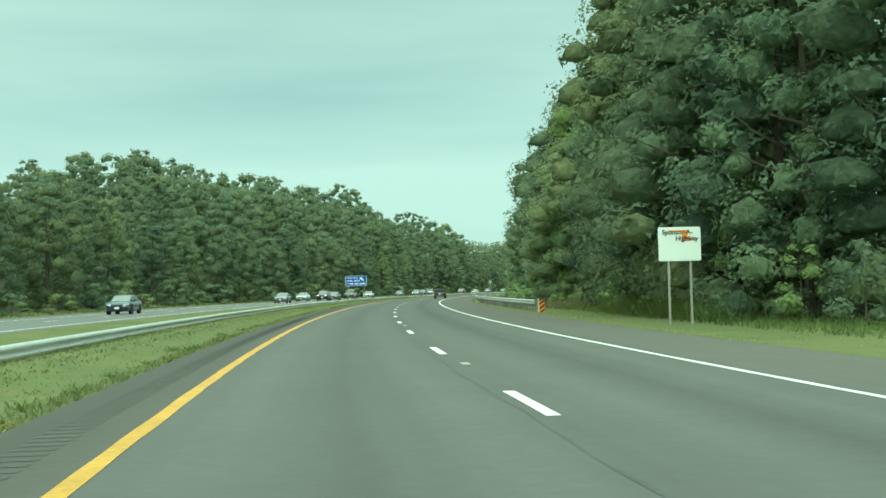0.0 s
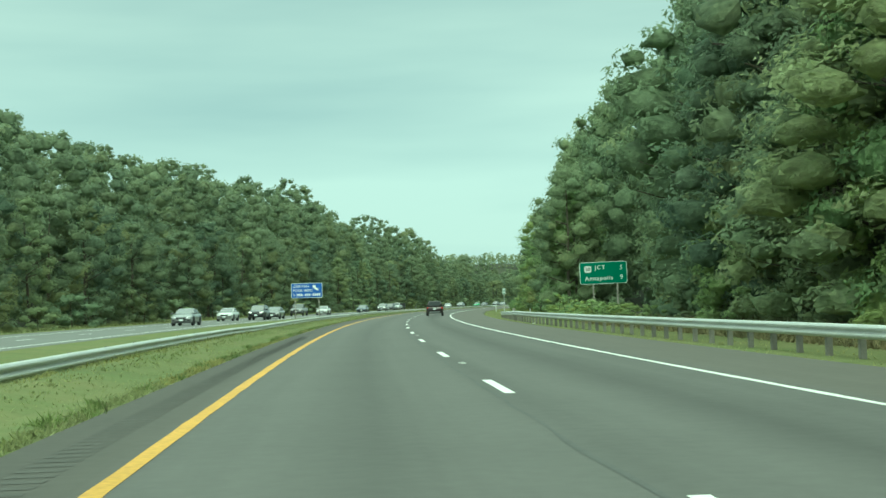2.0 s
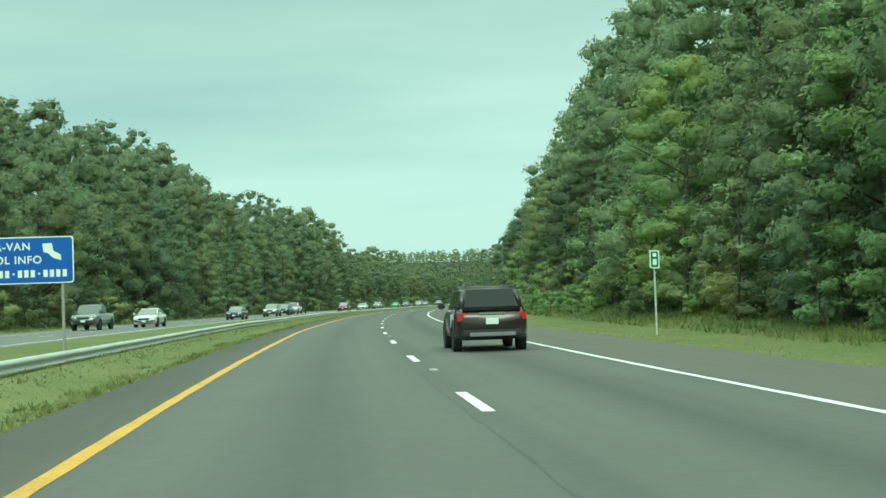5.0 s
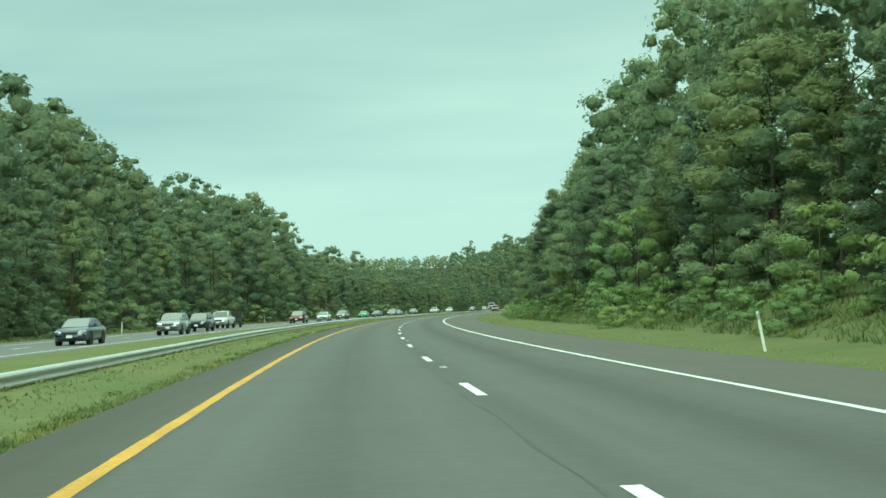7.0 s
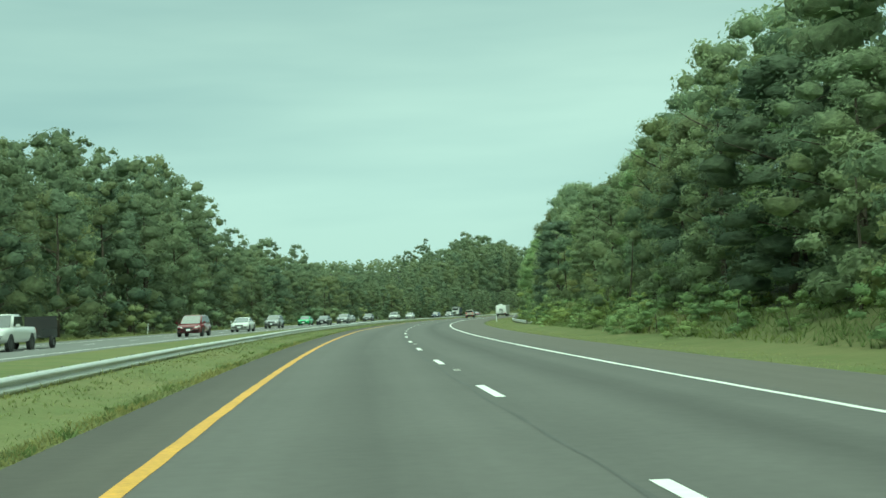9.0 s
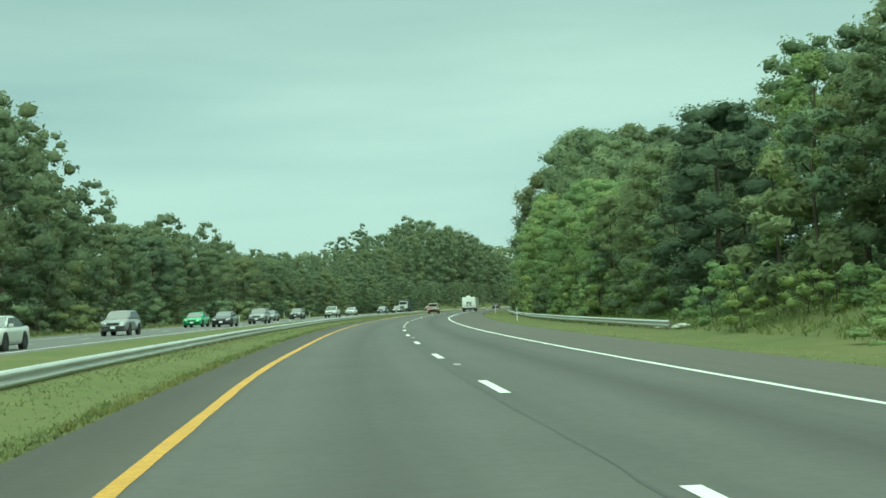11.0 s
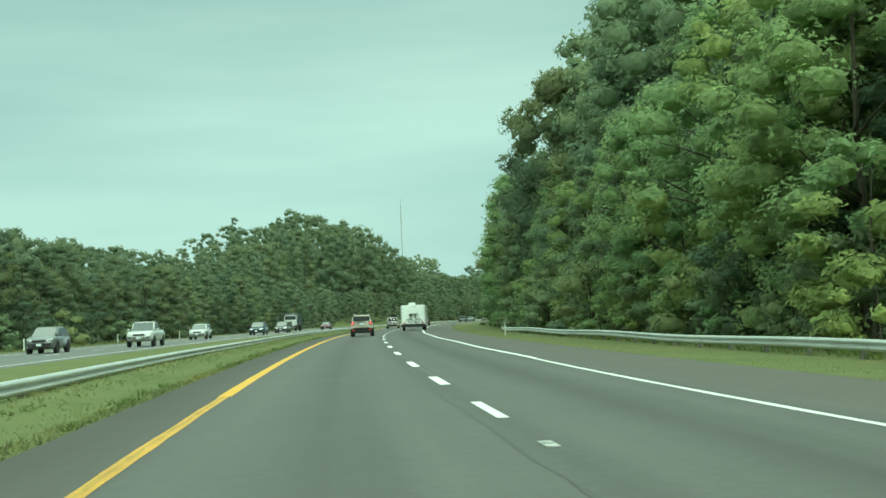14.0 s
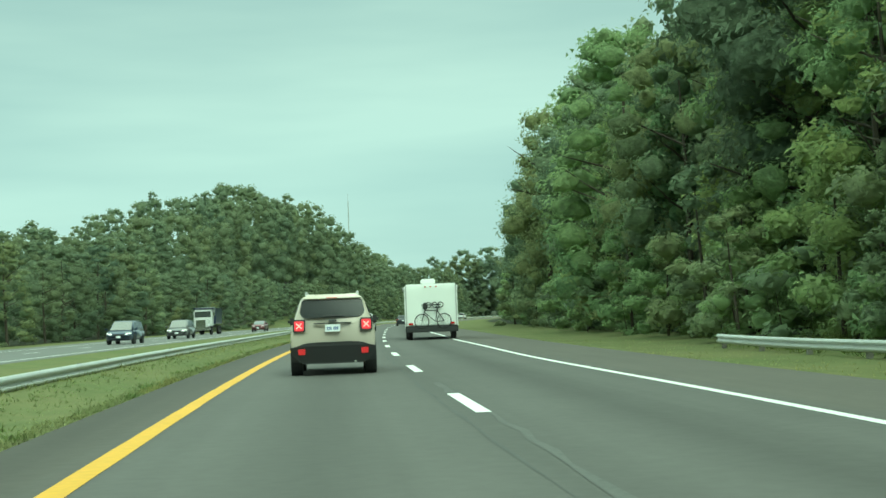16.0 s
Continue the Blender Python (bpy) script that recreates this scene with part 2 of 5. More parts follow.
SIGN_GREEN = material("green_sign_face", (0.004, 0.15, 0.085), 0.4, scale=1.0, spread=0.12)
SIGN_BLUE = material("blue_sign_face", (0.012, 0.09, 0.42), 0.4, scale=1.0, spread=0.12)
ORANGE = material("orange_sheeting", (0.75, 0.24, 0.02), 0.45, scale=1.0, spread=0.2)
BLACK = material("black_print", (0.02, 0.02, 0.02), 0.5)
METAL_BACK = material("aluminium", (0.5, 0.5, 0.5), 0.5, 0.8, scale=1.0, spread=0.15)

# ---- the plan of the road: heading by curvature, s along the yellow line, d to the right of it ----
KNOTS = [-60, 50, 130, 210, 290, 370, 450, 530, 610, 655, 700, 730, 760, 800, 1150]
BENDS = [-0.00156, -0.00116, -0.00056, -0.00077, -0.00066, -0.00065, -0.00077, -0.00083, -0.00035, -0.0009, -0.0003, -0.00005, -0.0004, -0.0009, -0.0012]
S0, S1 = -160, 1150
SG = np.arange(S0, S1 + 1.0)
bend = np.interp(SG, KNOTS, BENDS)
HEAD = np.concatenate([[0], np.cumsum((bend[1:] + bend[:-1]) / 2)])
HEAD -= np.interp(0, SG, HEAD)
RX = np.concatenate([[0], np.cumsum((-np.sin(HEAD)[1:] - np.sin(HEAD)[:-1]) / 2)])
RY = np.concatenate([[0], np.cumsum((np.cos(HEAD)[1:] + np.cos(HEAD)[:-1]) / 2)])
RX -= np.interp(0, SG, RX)
RY -= np.interp(0, SG, RY)


def heading(s):
    return float(np.interp(s, SG, HEAD))


def on(s, d, z=0.0):
    h = heading(s)
    return Vector((float(np.interp(s, SG, RX)) + d * math.cos(h), float(np.interp(s, SG, RY)) + d * math.sin(h), z))


def smooth(a, b, x):
    u = min(1.0, max(0.0, (x - a) / (b - a)))
    return u * u * (3 - 2 * u)


SIDE_D = [-22.3, -11.0, -10.2, -7.5, -4.5, -2.5, -1.3, 7.5, 11.2, 12.0, 13.5, 15.5, 18.0]
SIDE_Z = [0.0, -0.02, -0.06, -0.14, -0.16, -0.08, -0.01, 0.0, -0.14, -0.17, -0.24, -0.26, -0.2]


def hill(s, d):
    """Height of the land under the woods."""
    z = 0.0
    if d < -24:
        z += 14 * smooth(-26, -72, d) * smooth(660, 590, s)
        z += 18 * smooth(-26, -48, d) * math.exp(-(((s - 945) / 75) ** 2))
    if d > 18:
        up = np.interp(s, [0, 220, 300, 380, 480, 560, 620, 720, 800], [2, 2, 3, 4, 4, 6, 9, 5, 3])
        z += up * smooth(20, 45, d)
    if d > 13.5:
        z += np.interp(s, [240, 320, 470, 520], [0, 2.3, 2.0, 0.2]) * smooth(14, 22, d)
    return z


def ground_z(s, d):
    if -7 < d < -2.4:
        return float(np.interp(d, SIDE_D, SIDE_Z)) + (0.16 + 0.07 * smooth(480, 450, s) + 0.08 * smooth(550, 585, s)) * smooth(-7, -5, d) * smooth(-2.4, -3.4, d)
    return float(np.interp(d, SIDE_D, SIDE_Z)) + hill(s, d)


def part(name, bm, mat, parent=None, label="", smooth_faces=False):
    me = bpy.data.meshes.new(name)
    if smooth_faces:
        for f in bm.faces:
            f.smooth = True
    bm.to_mesh(me)
    bm.free()
    me.materials.append(mat)
    ob = new(name, me)
    if parent:
        ob.parent = parent
    if label:
        ob["label"] = label
    return ob


def mesh(name, verts, faces, mat, parent=None, label=""):
    me = bpy.data.meshes.new(name)
    me.from_pydata([tuple(v) for v in verts], [], faces)
    me.update()
    me.materials.append(mat)
    ob = new(name, me)
    if parent:
        ob.parent = parent
    if label:
        ob["label"] = label
    return ob


def strip(name, ss, ds, zf, mat, label, category, wobble=None):
    """A sheet that follows the road, over stations ss and offsets ds."""
    verts = []
    for s in ss:
        for k, d in enumerate(ds):
            dd = d + (wobble(s, k) if wobble else 0)
            verts.append(on(s, dd, zf(s, dd)))
    n = len(ds)
    faces = [(i * n + j, i * n + j + 1, (i + 1) * n + j + 1, (i + 1) * n + j) for i in range(len(ss) - 1) for j in range(n - 1)]
    return tagged(mesh(name, verts, faces, mat), label, category, kind="structure")


def stations(a, b, step):
    return list(np.arange(a, b + step / 2, step))

# ---- ground and road ----
LAND_D = [-2500, -1200, -500, -240, -160, -110, -90, -72, -60, -50, -40, -32, -26, -22.2, -11.1, -10.2, -7.5, -6, -4.5, -3.5, -2.5, -1.9, -1.0, 3, 7.0, 11.0, 11.6, 12.4, 13.5, 15.5, 17, 19, 22, 26, 32, 40, 50, 70, 110, 160]


def land(s, d):
    return ground_z(s, max(-240, d)) - (0.25 if -22.1 < d < -11.2 or -1.2 < d < 11.1 else 0.0)


strip("ground", stations(S0, S1, 5), LAND_D, land, GRASS, "mown roadside grass and rising land", "ground")
mesh_far = [Vector((x, y, -0.6)) for x, y in ((-5000, -900), (5000, -900), (5000, 6000), (-5000, 6000))]
tagged(mesh("ground", mesh_far, [(0, 1, 2, 3)], GRASS), "open land out to the horizon", "ground", kind="structure")
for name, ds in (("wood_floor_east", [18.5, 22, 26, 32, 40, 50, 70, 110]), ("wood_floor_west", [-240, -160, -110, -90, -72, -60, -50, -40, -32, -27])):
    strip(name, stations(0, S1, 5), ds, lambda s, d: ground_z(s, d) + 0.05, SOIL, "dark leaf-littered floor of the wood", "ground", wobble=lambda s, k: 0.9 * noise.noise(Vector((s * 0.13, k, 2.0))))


def uv_strip(name, ss, ds, zf, mat, label):
    ob = strip(name, ss, ds, zf, mat, label, "road")
    layer = ob.data.uv_layers.new(name="plan")
    n = len(ds)
    for lp in ob.data.loops:
        layer.data[lp.index].uv = (ds[lp.vertex_index % n], ss[lp.vertex_index // n])
    return ob


uv_strip("road", stations(S0, S1, 4), [-1.5, -1.3, 0, 1.9, 3.8, 5.7, 7.5, 9.5, 11.2, 11.4], lambda s, d: float(np.interp(d, [-1.5, -1.3, 7.5, 11.2, 11.4], [-0.15, 0, 0, -0.13, -0.35])), ASPHALT, "grey worn asphalt two-lane carriageway with shoulders")
strip("opposite_road", stations(S0, S1, 4), [-22.5, -22.2, -19, -15.5, -11.8, -11.0, -10.8], lambda s, d: float(np.interp(d, [-22.5, -22.2, -11.0, -10.8], [-0.2, 0, 0, -0.2])), OPPOSITE, "pale grey asphalt carriageway for oncoming traffic", "road")


def line(name, a, b, d, w, mat, label, step=4.0, z=0.004, ragged=0.0, category="road marking"):
    rnd = random.Random(int(a * 7 + w * 1300))
    ss = stations(a, b, step) if b - a > step else [a, b]
    vs = []
    for s in ss:
        dd = d(s) if callable(d) else d
        for k in (-1, 1):
            side = dd + k * w / 2 + rnd.uniform(-ragged, ragged)
            vs.append(on(s, side, z(side) if callable(z) else z))
    fs = [(2 * i, 2 * i + 1, 2 * i + 3, 2 * i + 2) for i in range(len(ss) - 1)]
    return tagged(mesh(name, vs, fs, mat), label, category, kind="structure")


def white_d(s):
    """The white edge line, which wanders a little where it was painted anew."""
    return 7.48 - 0.2 * math.exp(-(((s - 560) / 17) ** 2))


line("yellow_edge_line", S0, 562, lambda s: -0.12 * math.exp(-(((s - 275) / 15) ** 2)) - 0.13 * math.exp(-(((s - 454) / 12) ** 2)), 0.17, YELLOW, "solid yellow painted edge line on the asphalt", 1.0, ragged=0.01)
line("yellow_edge_line", 562, S1, 0.0, 0.24, YELLOW_FRESH, "broad fresh yellow painted edge line", 1.0, ragged=0.006)
line("white_edge_line", S0, 575, white_d, 0.13, WHITE, "thin solid white painted edge line", 1.0, z=0.005, ragged=0.012)
line("white_edge_line", 575, S1, lambda s: white_d(s) + 0.05 * math.sin(s * 0.21), 0.17, FRESH, "fresh solid white painted edge line", 1.0, z=0.005, ragged=0.006)
line("opposite_yellow_line", S0, S1, -11.8, 0.15, WHITE, "solid pale edge line of the opposite road")
line("opposite_white_line", S0, S1, -19.2, 0.15, WHITE, "solid white edge line of the opposite road")
line("yellow_edge_line", 495, 562, lambda s: -0.012 + 0.02 * noise.noise(Vector((s * 0.5, 2, 0))), 0.045, material("worn_yellow_paint", (0.42, 0.26, 0.04), 0.7, scale=1.5, spread=0.5, fine=0.4), "worn darker track along the yellow line", 0.5, z=0.0065, ragged=0.02)
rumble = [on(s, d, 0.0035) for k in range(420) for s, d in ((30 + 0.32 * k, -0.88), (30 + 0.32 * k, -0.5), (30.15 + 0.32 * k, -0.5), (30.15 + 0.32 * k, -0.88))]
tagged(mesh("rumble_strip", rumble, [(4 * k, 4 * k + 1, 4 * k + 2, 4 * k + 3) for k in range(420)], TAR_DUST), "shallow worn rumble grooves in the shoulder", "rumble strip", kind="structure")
line("lane_seam", S0, S1, lambda s: 3.62 + 0.06 * noise.noise(Vector((s * 0.3, 0, 0))), 0.05, SEAM, "dark tar-filled seam between the lanes", 1.0, z=0.003, ragged=0.02, category="road seam")
dashes = [(54.82 + 12.192 * k, 3.05, 0.15) for k in range(-8, 42)] + [(562.8, 3.4, 0.2)] + [(572.2 + 12.08 * k, 4.1, 0.2) for k in range(0, 46)]
for a, ln, w in dashes:
    tagged(line("lane_dash", a, a + ln, 3.84 if a < 540 else 3.95, w, WHITE if a < 560 else FRESH, "white painted lane dash", z=0.006), group="lane dashes")
line("worn_lane_line", 566, 640, lambda s: 3.98 + 0.03 * math.sin(s * 0.6), 0.1, GHOST, "faded old lane paint", 1.0, z=0.0045, ragged=0.05)
for k in range(-4, 90):
    a = 40 + 12.192 * k
    tagged(line("lane_dash", a, a + 3.05, -15.5, 0.15, WHITE, "white painted lane dash of the opposite road", z=0.005), group="opposite lane dashes")
for a, b, d0, d1 in ((520.8, 533, 8.25, 10.75), (513.3, 527, 8.3, 10.75)):
    line("skid_mark", a, b, lambda s, a=a, b=b, d0=d0, d1=d1: d0 + (d1 - d0) * (s - a) / (b - a), 0.2, SEAM, "dark curved skid mark on the shoulder", 1.0, z=lambda d: float(np.interp(d, [7.5, 11.2], [0.0, -0.13])) + 0.008, ragged=0.03, category="skid mark")


def box(bm, c, size, bevel=0.0, rot=None):
    made = bmesh.ops.create_cube(bm, size=1.0)["verts"]
    for v in made:
        v.co = Vector((v.co.x * size[0], v.co.y * size[1], v.co.z * size[2]))
    if bevel:
        edges = list({e for v in made for e in v.link_edges})
        made = bmesh.ops.bevel(bm, geom=edges, offset=bevel, segments=2, affect="EDGES")["verts"]
    for v in made:
        v.co = (rot @ v.co if rot else v.co) + Vector(c)
    return made


def tube(bm, a, b, r, n=8, r1=None):
    a, b = Vector(a), Vector(b)
    q = (b - a).to_track_quat("Z", "Y")
    rings = []
    for p, rr in ((a, r), (b, r if r1 is None else r1)):
        rings.append([bm.verts.new(p + q @ Vector((rr * math.cos(6.28319 * i / n), rr * math.sin(6.28319 * i / n), 0))) for i in range(n)])
    for i in range(n):
        bm.faces.new((rings[0][i], rings[0][(i + 1) % n], rings[1][(i + 1) % n], rings[1][i]))
    bm.faces.new(rings[0][::-1])
    bm.faces.new(rings[1])


def single(name, fill, mat, parent=None, label="", smooth_faces=False):
    bm = bmesh.new()
    fill(bm)
    return part(name, bm, mat, parent, label, smooth_faces)


def road_pose(s, d, z=0.0, turn=0.0):
    p = on(s, d, z)
    return pose(p.x, p.y, p.z, 0, 0, math.degrees(heading(s)) + turn)


# raised reflectors between the dashes
for k in range(0, 42, 2):
    s = 54.82 + 12.192 * (k + 0.73)
    if 40 < s < 620:
        m = single("lane_reflector", lambda bm: (box(bm, (0, 0, 0.006), (0.14, 0.55, 0.012), 0.004), box(bm, (0, 0, 0.016), (0.1, 0.1, 0.02), 0.006)), PALE)
        m.matrix_basis = road_pose(s, 3.93)
        tagged(m, "small worn grey lane reflector set in the asphalt", "road reflector", "lane reflectors")

# ---- guard rails ----
BEAM = [(0.0, 0.0), (0.045, 0.02), (0.075, 0.06), (0.075, 0.09), (0.02, 0.125), (0.0, 0.155), (0.02, 0.185), (0.075, 0.22), (0.075, 0.25), (0.045, 0.29), (0.0, 0.31)]


def guard_rail(a, b, d, top, side, posts, label, parts_from=None, parts_to=None):
    """A W-beam rail along the road. side: +1 when its face looks to the right."""
    rail = tagged(new("guard_rail"), label, "guard rail")
    step = 3.81
    s = a
    while s < b - 0.1:
        e = min(b, s + step)
        vs, fs = [], []
        for back in (0, 1):
            for q in (s, (s + e) / 2, e + (0.12 if e < b else 0)):
                for x, z in BEAM:
                    vs.append(on(q, d(q) + side * (x + 0.004 * (int(s / step) % 2) - 0.006 * back), top(q) - 0.31 + z))
        n, h = len(BEAM), 3 * len(BEAM)
        for base in (0, h):
            for i in range(2):
                for j in range(n - 1):
                    fs.append(tuple(base + k for k in (i * n + j, i * n + j + 1, (i + 1) * n + j + 1, (i + 1) * n + j)))
        for i in range(2):
            for j in (0, n - 1):
                fs.append((i * n + j, (i + 1) * n + j, h + (i + 1) * n + j, h + i * n + j))
        mesh("beam", vs, fs, STEEL, rail)
        s = e
    bm = bmesh.new()
    box(bm, (0, 0, -0.55), (0.13, 0.16, 1.3), 0.01)
    shape = bpy.data.meshes.new("post")
    bm.to_mesh(shape)
    bm.free()
    shape.materials.append(POST)
    for q in stations(a + 0.6, b - 0.3, posts):
        o = new("post", shape)
        o.parent = rail
        o.matrix_basis = road_pose(q, d(q) - side * 0.09, top(q) - 0.10)
    return rail


def jog(s):
    return -3.95 - 0.28 * smooth(176, 168, s) + 0.12 * noise.noise(Vector((s * 0.02, 3, 0)))


def jog_top(s):
    return 0.40 + 0.03 * noise.noise(Vector((s * 0.03, 7, 0)))


guard_rail(20, 320, jog, jog_top, 1, 3.81, "long galvanised steel guard rail on grey posts in the grass median")
guard_rail(320, 640, jog, jog_top, 1, 1.905, "galvanised steel guard rail on close-set grey posts in the median")
guard_rail(640, 1090, jog, jog_top, 1, 3.81, "galvanised steel guard rail running on along the median")
guard_rail(119.5, 208, lambda s: 12.4 - 0.5 * smooth(125, 205, s), lambda s: 0.55, -1, 1.905, "galvanised steel guard rail beside the wide shoulder")
low_rail = guard_rail(208, 229, lambda s: 12.0 + 0.2 * smooth(208, 229, s), lambda s: 0.47 - 0.1 * smooth(212, 229, s), -1, 1.905, "low end of a galvanised guard rail")
single("end_post", lambda bm: box(bm, (0, 0, 0.2), (0.2, 0.22, 1.1), 0.015), WOOD, low_rail).matrix_basis = road_pose(208.2, 12.02, 0.0)
guard_rail(482, 561, lambda s: 15.2, lambda s: 0.27, -1, 3.81, "galvanised guard rail half hidden in roadside grass")
guard_rail(562.8, 659, lambda s: 15.25 - 0.35 * smooth(640, 659, s), lambda s: 0.25 + 0.035 * math.sin(s * 0.2), -1, 3.81, "slightly dented galvanised guard rail before the trees")


def striped_marker():
    m = tagged(new("striped_marker"), "orange and black striped hazard marker at the rail end", "road sign")
    single("panel", lambda bm: box(bm, (0, 0, 0), (0.32, 0.02, 0.92), 0.008), ORANGE, m)
    for k in range(-1, 4):
        z0 = -0.46 + 0.27 * k
        vs, fs = [], []
        pts = [(-0.155, z0), (-0.155, z0 + 0.13), (0.155, z0 + 0.13 + 0.24), (0.155, z0 + 0.24)]
        pts = [(x, max(-0.455, min(0.455, z))) for x, z in pts]
        if max(z for x, z in pts) - min(z for x, z in pts) > 0.05:
            vs = [(x, -0.0125, z) for x, z in pts]
            mesh("stripe", vs, [(0, 3, 2, 1)], BLACK, m)
    single("post", lambda bm: box(bm, (-0.2, 0.03, -0.1), (0.08, 0.05, 1.25), 0.008), STEEL, m)
    m.matrix_basis = road_pose(119.0, 12.75, 0.12)


striped_marker()


# ---- signs ----
def words(text, size, parent, mat, x, z, y=-0.016, align="LEFT", name="lettering", space=1.0):
    c = bpy.data.curves.new(name, "FONT")
    c.body, c.size, c.align_x, c.align_y, c.extrude, c.offset = text, size, align, "CENTER", 0.003, 0.006
    c.space_character = space
    tmp = bpy.data.objects.new(name, c)
    me = bpy.data.meshes.new_from_object(tmp)
    bpy.data.objects.remove(tmp)
    me.materials.clear()
    me.materials.append(mat)
    o = new(name, me)
    o.parent = parent
    o.matrix_basis = pose(x, y, z, 90, 0, 0)
    return o


def plate(name, w, h, r, mat, parent, y0=0.0, thick=0.02, label=""):
    """A flat panel with rounded corners."""
    bm = bmesh.new()
    ring = []
    for cx, cz, a0 in ((w / 2 - r, h / 2 - r, 0), (-w / 2 + r, h / 2 - r, 90), (-w / 2 + r, -h / 2 + r, 180), (w / 2 - r, -h / 2 + r, 270)):
        for k in range(4):
            a = radians(a0 + 30 * k)
            ring.append((cx + r * math.cos(a), cz + r * math.sin(a)))
    f = [bm.verts.new((x, y0, z)) for x, z in ring]
    g = [bm.verts.new((x, y0 + thick, z)) for x, z in ring]
    bm.faces.new(f[::-1])
    bm.faces.new(g)
    n = len(ring)
    for i in range(n):
        bm.faces.new((f[i], f[(i + 1) % n], g[(i + 1) % n], g[i]))
    return part(name, bm, mat, parent, label)


def bar(parent, mat, x, z, w, h, y=-0.016, name="lettering_bar"):
    return single(name, lambda bm: box(bm, (x, y, z), (w, 0.006, h)), mat, parent)


def sign(w, h, face, rim, label, s, d, mid, foot, post_x, post_mat, turn=0.0, r=0.12, lean=0.0, thick=0.13):
    g = tagged(new("road_sign"), label, "road sign")
    plate("panel", w, h, r, rim, g)
    plate("face", w - 0.09, h - 0.09, r * 0.8, face, g, -0.008, 0.008)
    for x in post_x:
        single("post", lambda bm: box(bm, (x, 0.09, (foot - mid - 0.5 + h * 0.3) / 2), (thick, thick, mid - foot + 0.5 + h * 0.3), 0.012), post_mat, g)
    g.matrix_basis = road_pose(s, d, mid, turn) @ pose(0, 0, 0, 0, lean, 0)
    return g


g = sign(1.62, 1.28, SIGN_WHITE, SIGN_WHITE, "white roadside sponsorship sign with an orange patch on two weathered posts", 89.8, 14.4, 2.78, -0.5, (-0.42, 0.42), WOOD, 0, 0.06, thick=0.085)
words("Sponsor-A-", 0.25, g, BLACK, -0.66, 0.44)
words("Highway", 0.25, g, BLACK, -0.16, 0.20)
bar(g, ORANGE, -0.06, 0.50, 0.72, 0.05, -0.0105, "orange_band")
bar(g, ORANGE, 0.2, 0.36, 0.22, 0.26, -0.0105, "orange_band")
bar(g, ORANGE, 0.28, 0.2, 0.3, 0.2, -0.0105, "orange_band")

g = sign(4.25, 1.98, SIGN_GREEN, SIGN_WHITE, "green highway distance sign with white border on two posts", 224.0, 21.2, 3.62, -0.2, (-0.95, 1.2), WOOD, 0, 0.2, -1.0)
plate("route_shield", 0.62, 0.58, 0.16, SIGN_WHITE, g, -0.014, 0.006)
words("50", 0.44, g, BLACK, -1.38, 0.36, -0.02, "CENTER")
words("JCT", 0.52, g, SIGN_WHITE, -0.76, 0.48, space=1.25)
words("5", 0.54, g, SIGN_WHITE, 1.47, 0.42)
words("Annapolis", 0.54, g, SIGN_WHITE, -1.68, -0.48, space=1.18)
words("9", 0.54, g, SIGN_WHITE, 1.47, -0.44)
for o in g.children:
    if o.name.startswith("route_shield"):
        o.location = (-1.38, 0, 0.36)

g = sign(3.66, 1.74, SIGN_BLUE, SIGN_WHITE, "blue car pool information sign with white border in the median", 259.2, -9.5, 3.25, -0.4, (-1.4, 1.4), WOOD, 0, 0.12, thick=0.1)
words("CAR-VAN", 0.4, g, SIGN_WHITE, -1.62, 0.5, space=1.12)
words("POOL INFO", 0.4, g, SIGN_WHITE, -1.62, 0.0, space=1.12)
for k in range(14):
    bar(g, SIGN_WHITE, -1.52 + 0.232 * k, -0.5, 0.07 if k in (0, 1, 5, 9) else 0.15, 0.07 if k in (1, 5, 9) else 0.27)
mesh("map_shape", [(1.0 + x, -0.016, 0.28 + z) for x, z in ((-0.3, 0.32), (0.05, 0.34), (0.1, 0.05), (0.36, -0.1), (0.38, -0.3), (0.1, -0.22), (-0.12, -0.02), (-0.26, 0.0))], [(0, 1, 2, 3, 4, 5, 6, 7)[::-1]], SIGN_WHITE, g)

g = sign(0.36, 0.66, SIGN_GREEN, SIGN_WHITE, "small green mile marker sign on a thin steel post", 257, 13.6, 2.5, -0.5, (0.0,), STEEL, 0, 0.05, thick=0.06)
bar(g, SIGN_WHITE, 0, 0.16, 0.14, 0.13)
bar(g, SIGN_WHITE, 0, -0.1, 0.14, 0.22)
for s, d, z, lean, hgt in ((314.1, 12.95, -0.42, -9, 1.3), (532.1, 12.9, -0.4, 0, 1.25), (633.2, 13.0, -0.4, 0, 1.15), (137, 13.3, -0.4, 3, 1.1), (205, 13.0, -0.4, 0, 1.1), (300, -22.8, -0.05, 0, 1.2), (480, -22.8, -0.05, 4, 1.2), (640, -22.8, -0.05, -4, 1.3), (400, -22.8, -0.05, 2, 1.2)):
    p = tagged(new("delineator_post"), "slim white reflector post beside the shoulder", "road post", "delineator posts")
    single("post", lambda bm: box(bm, (0, 0, hgt / 2 - 0.15), (0.075, 0.03, hgt + 0.3), 0.008), SIGN_WHITE, p)
    single("reflector", lambda bm: box(bm, (0, -0.018, hgt - 0.15), (0.07, 0.008, 0.16)), METAL_BACK, p)
    p.matrix_basis = road_pose(s, d, z) @ pose(0, 0, 0, 0, lean, 0)


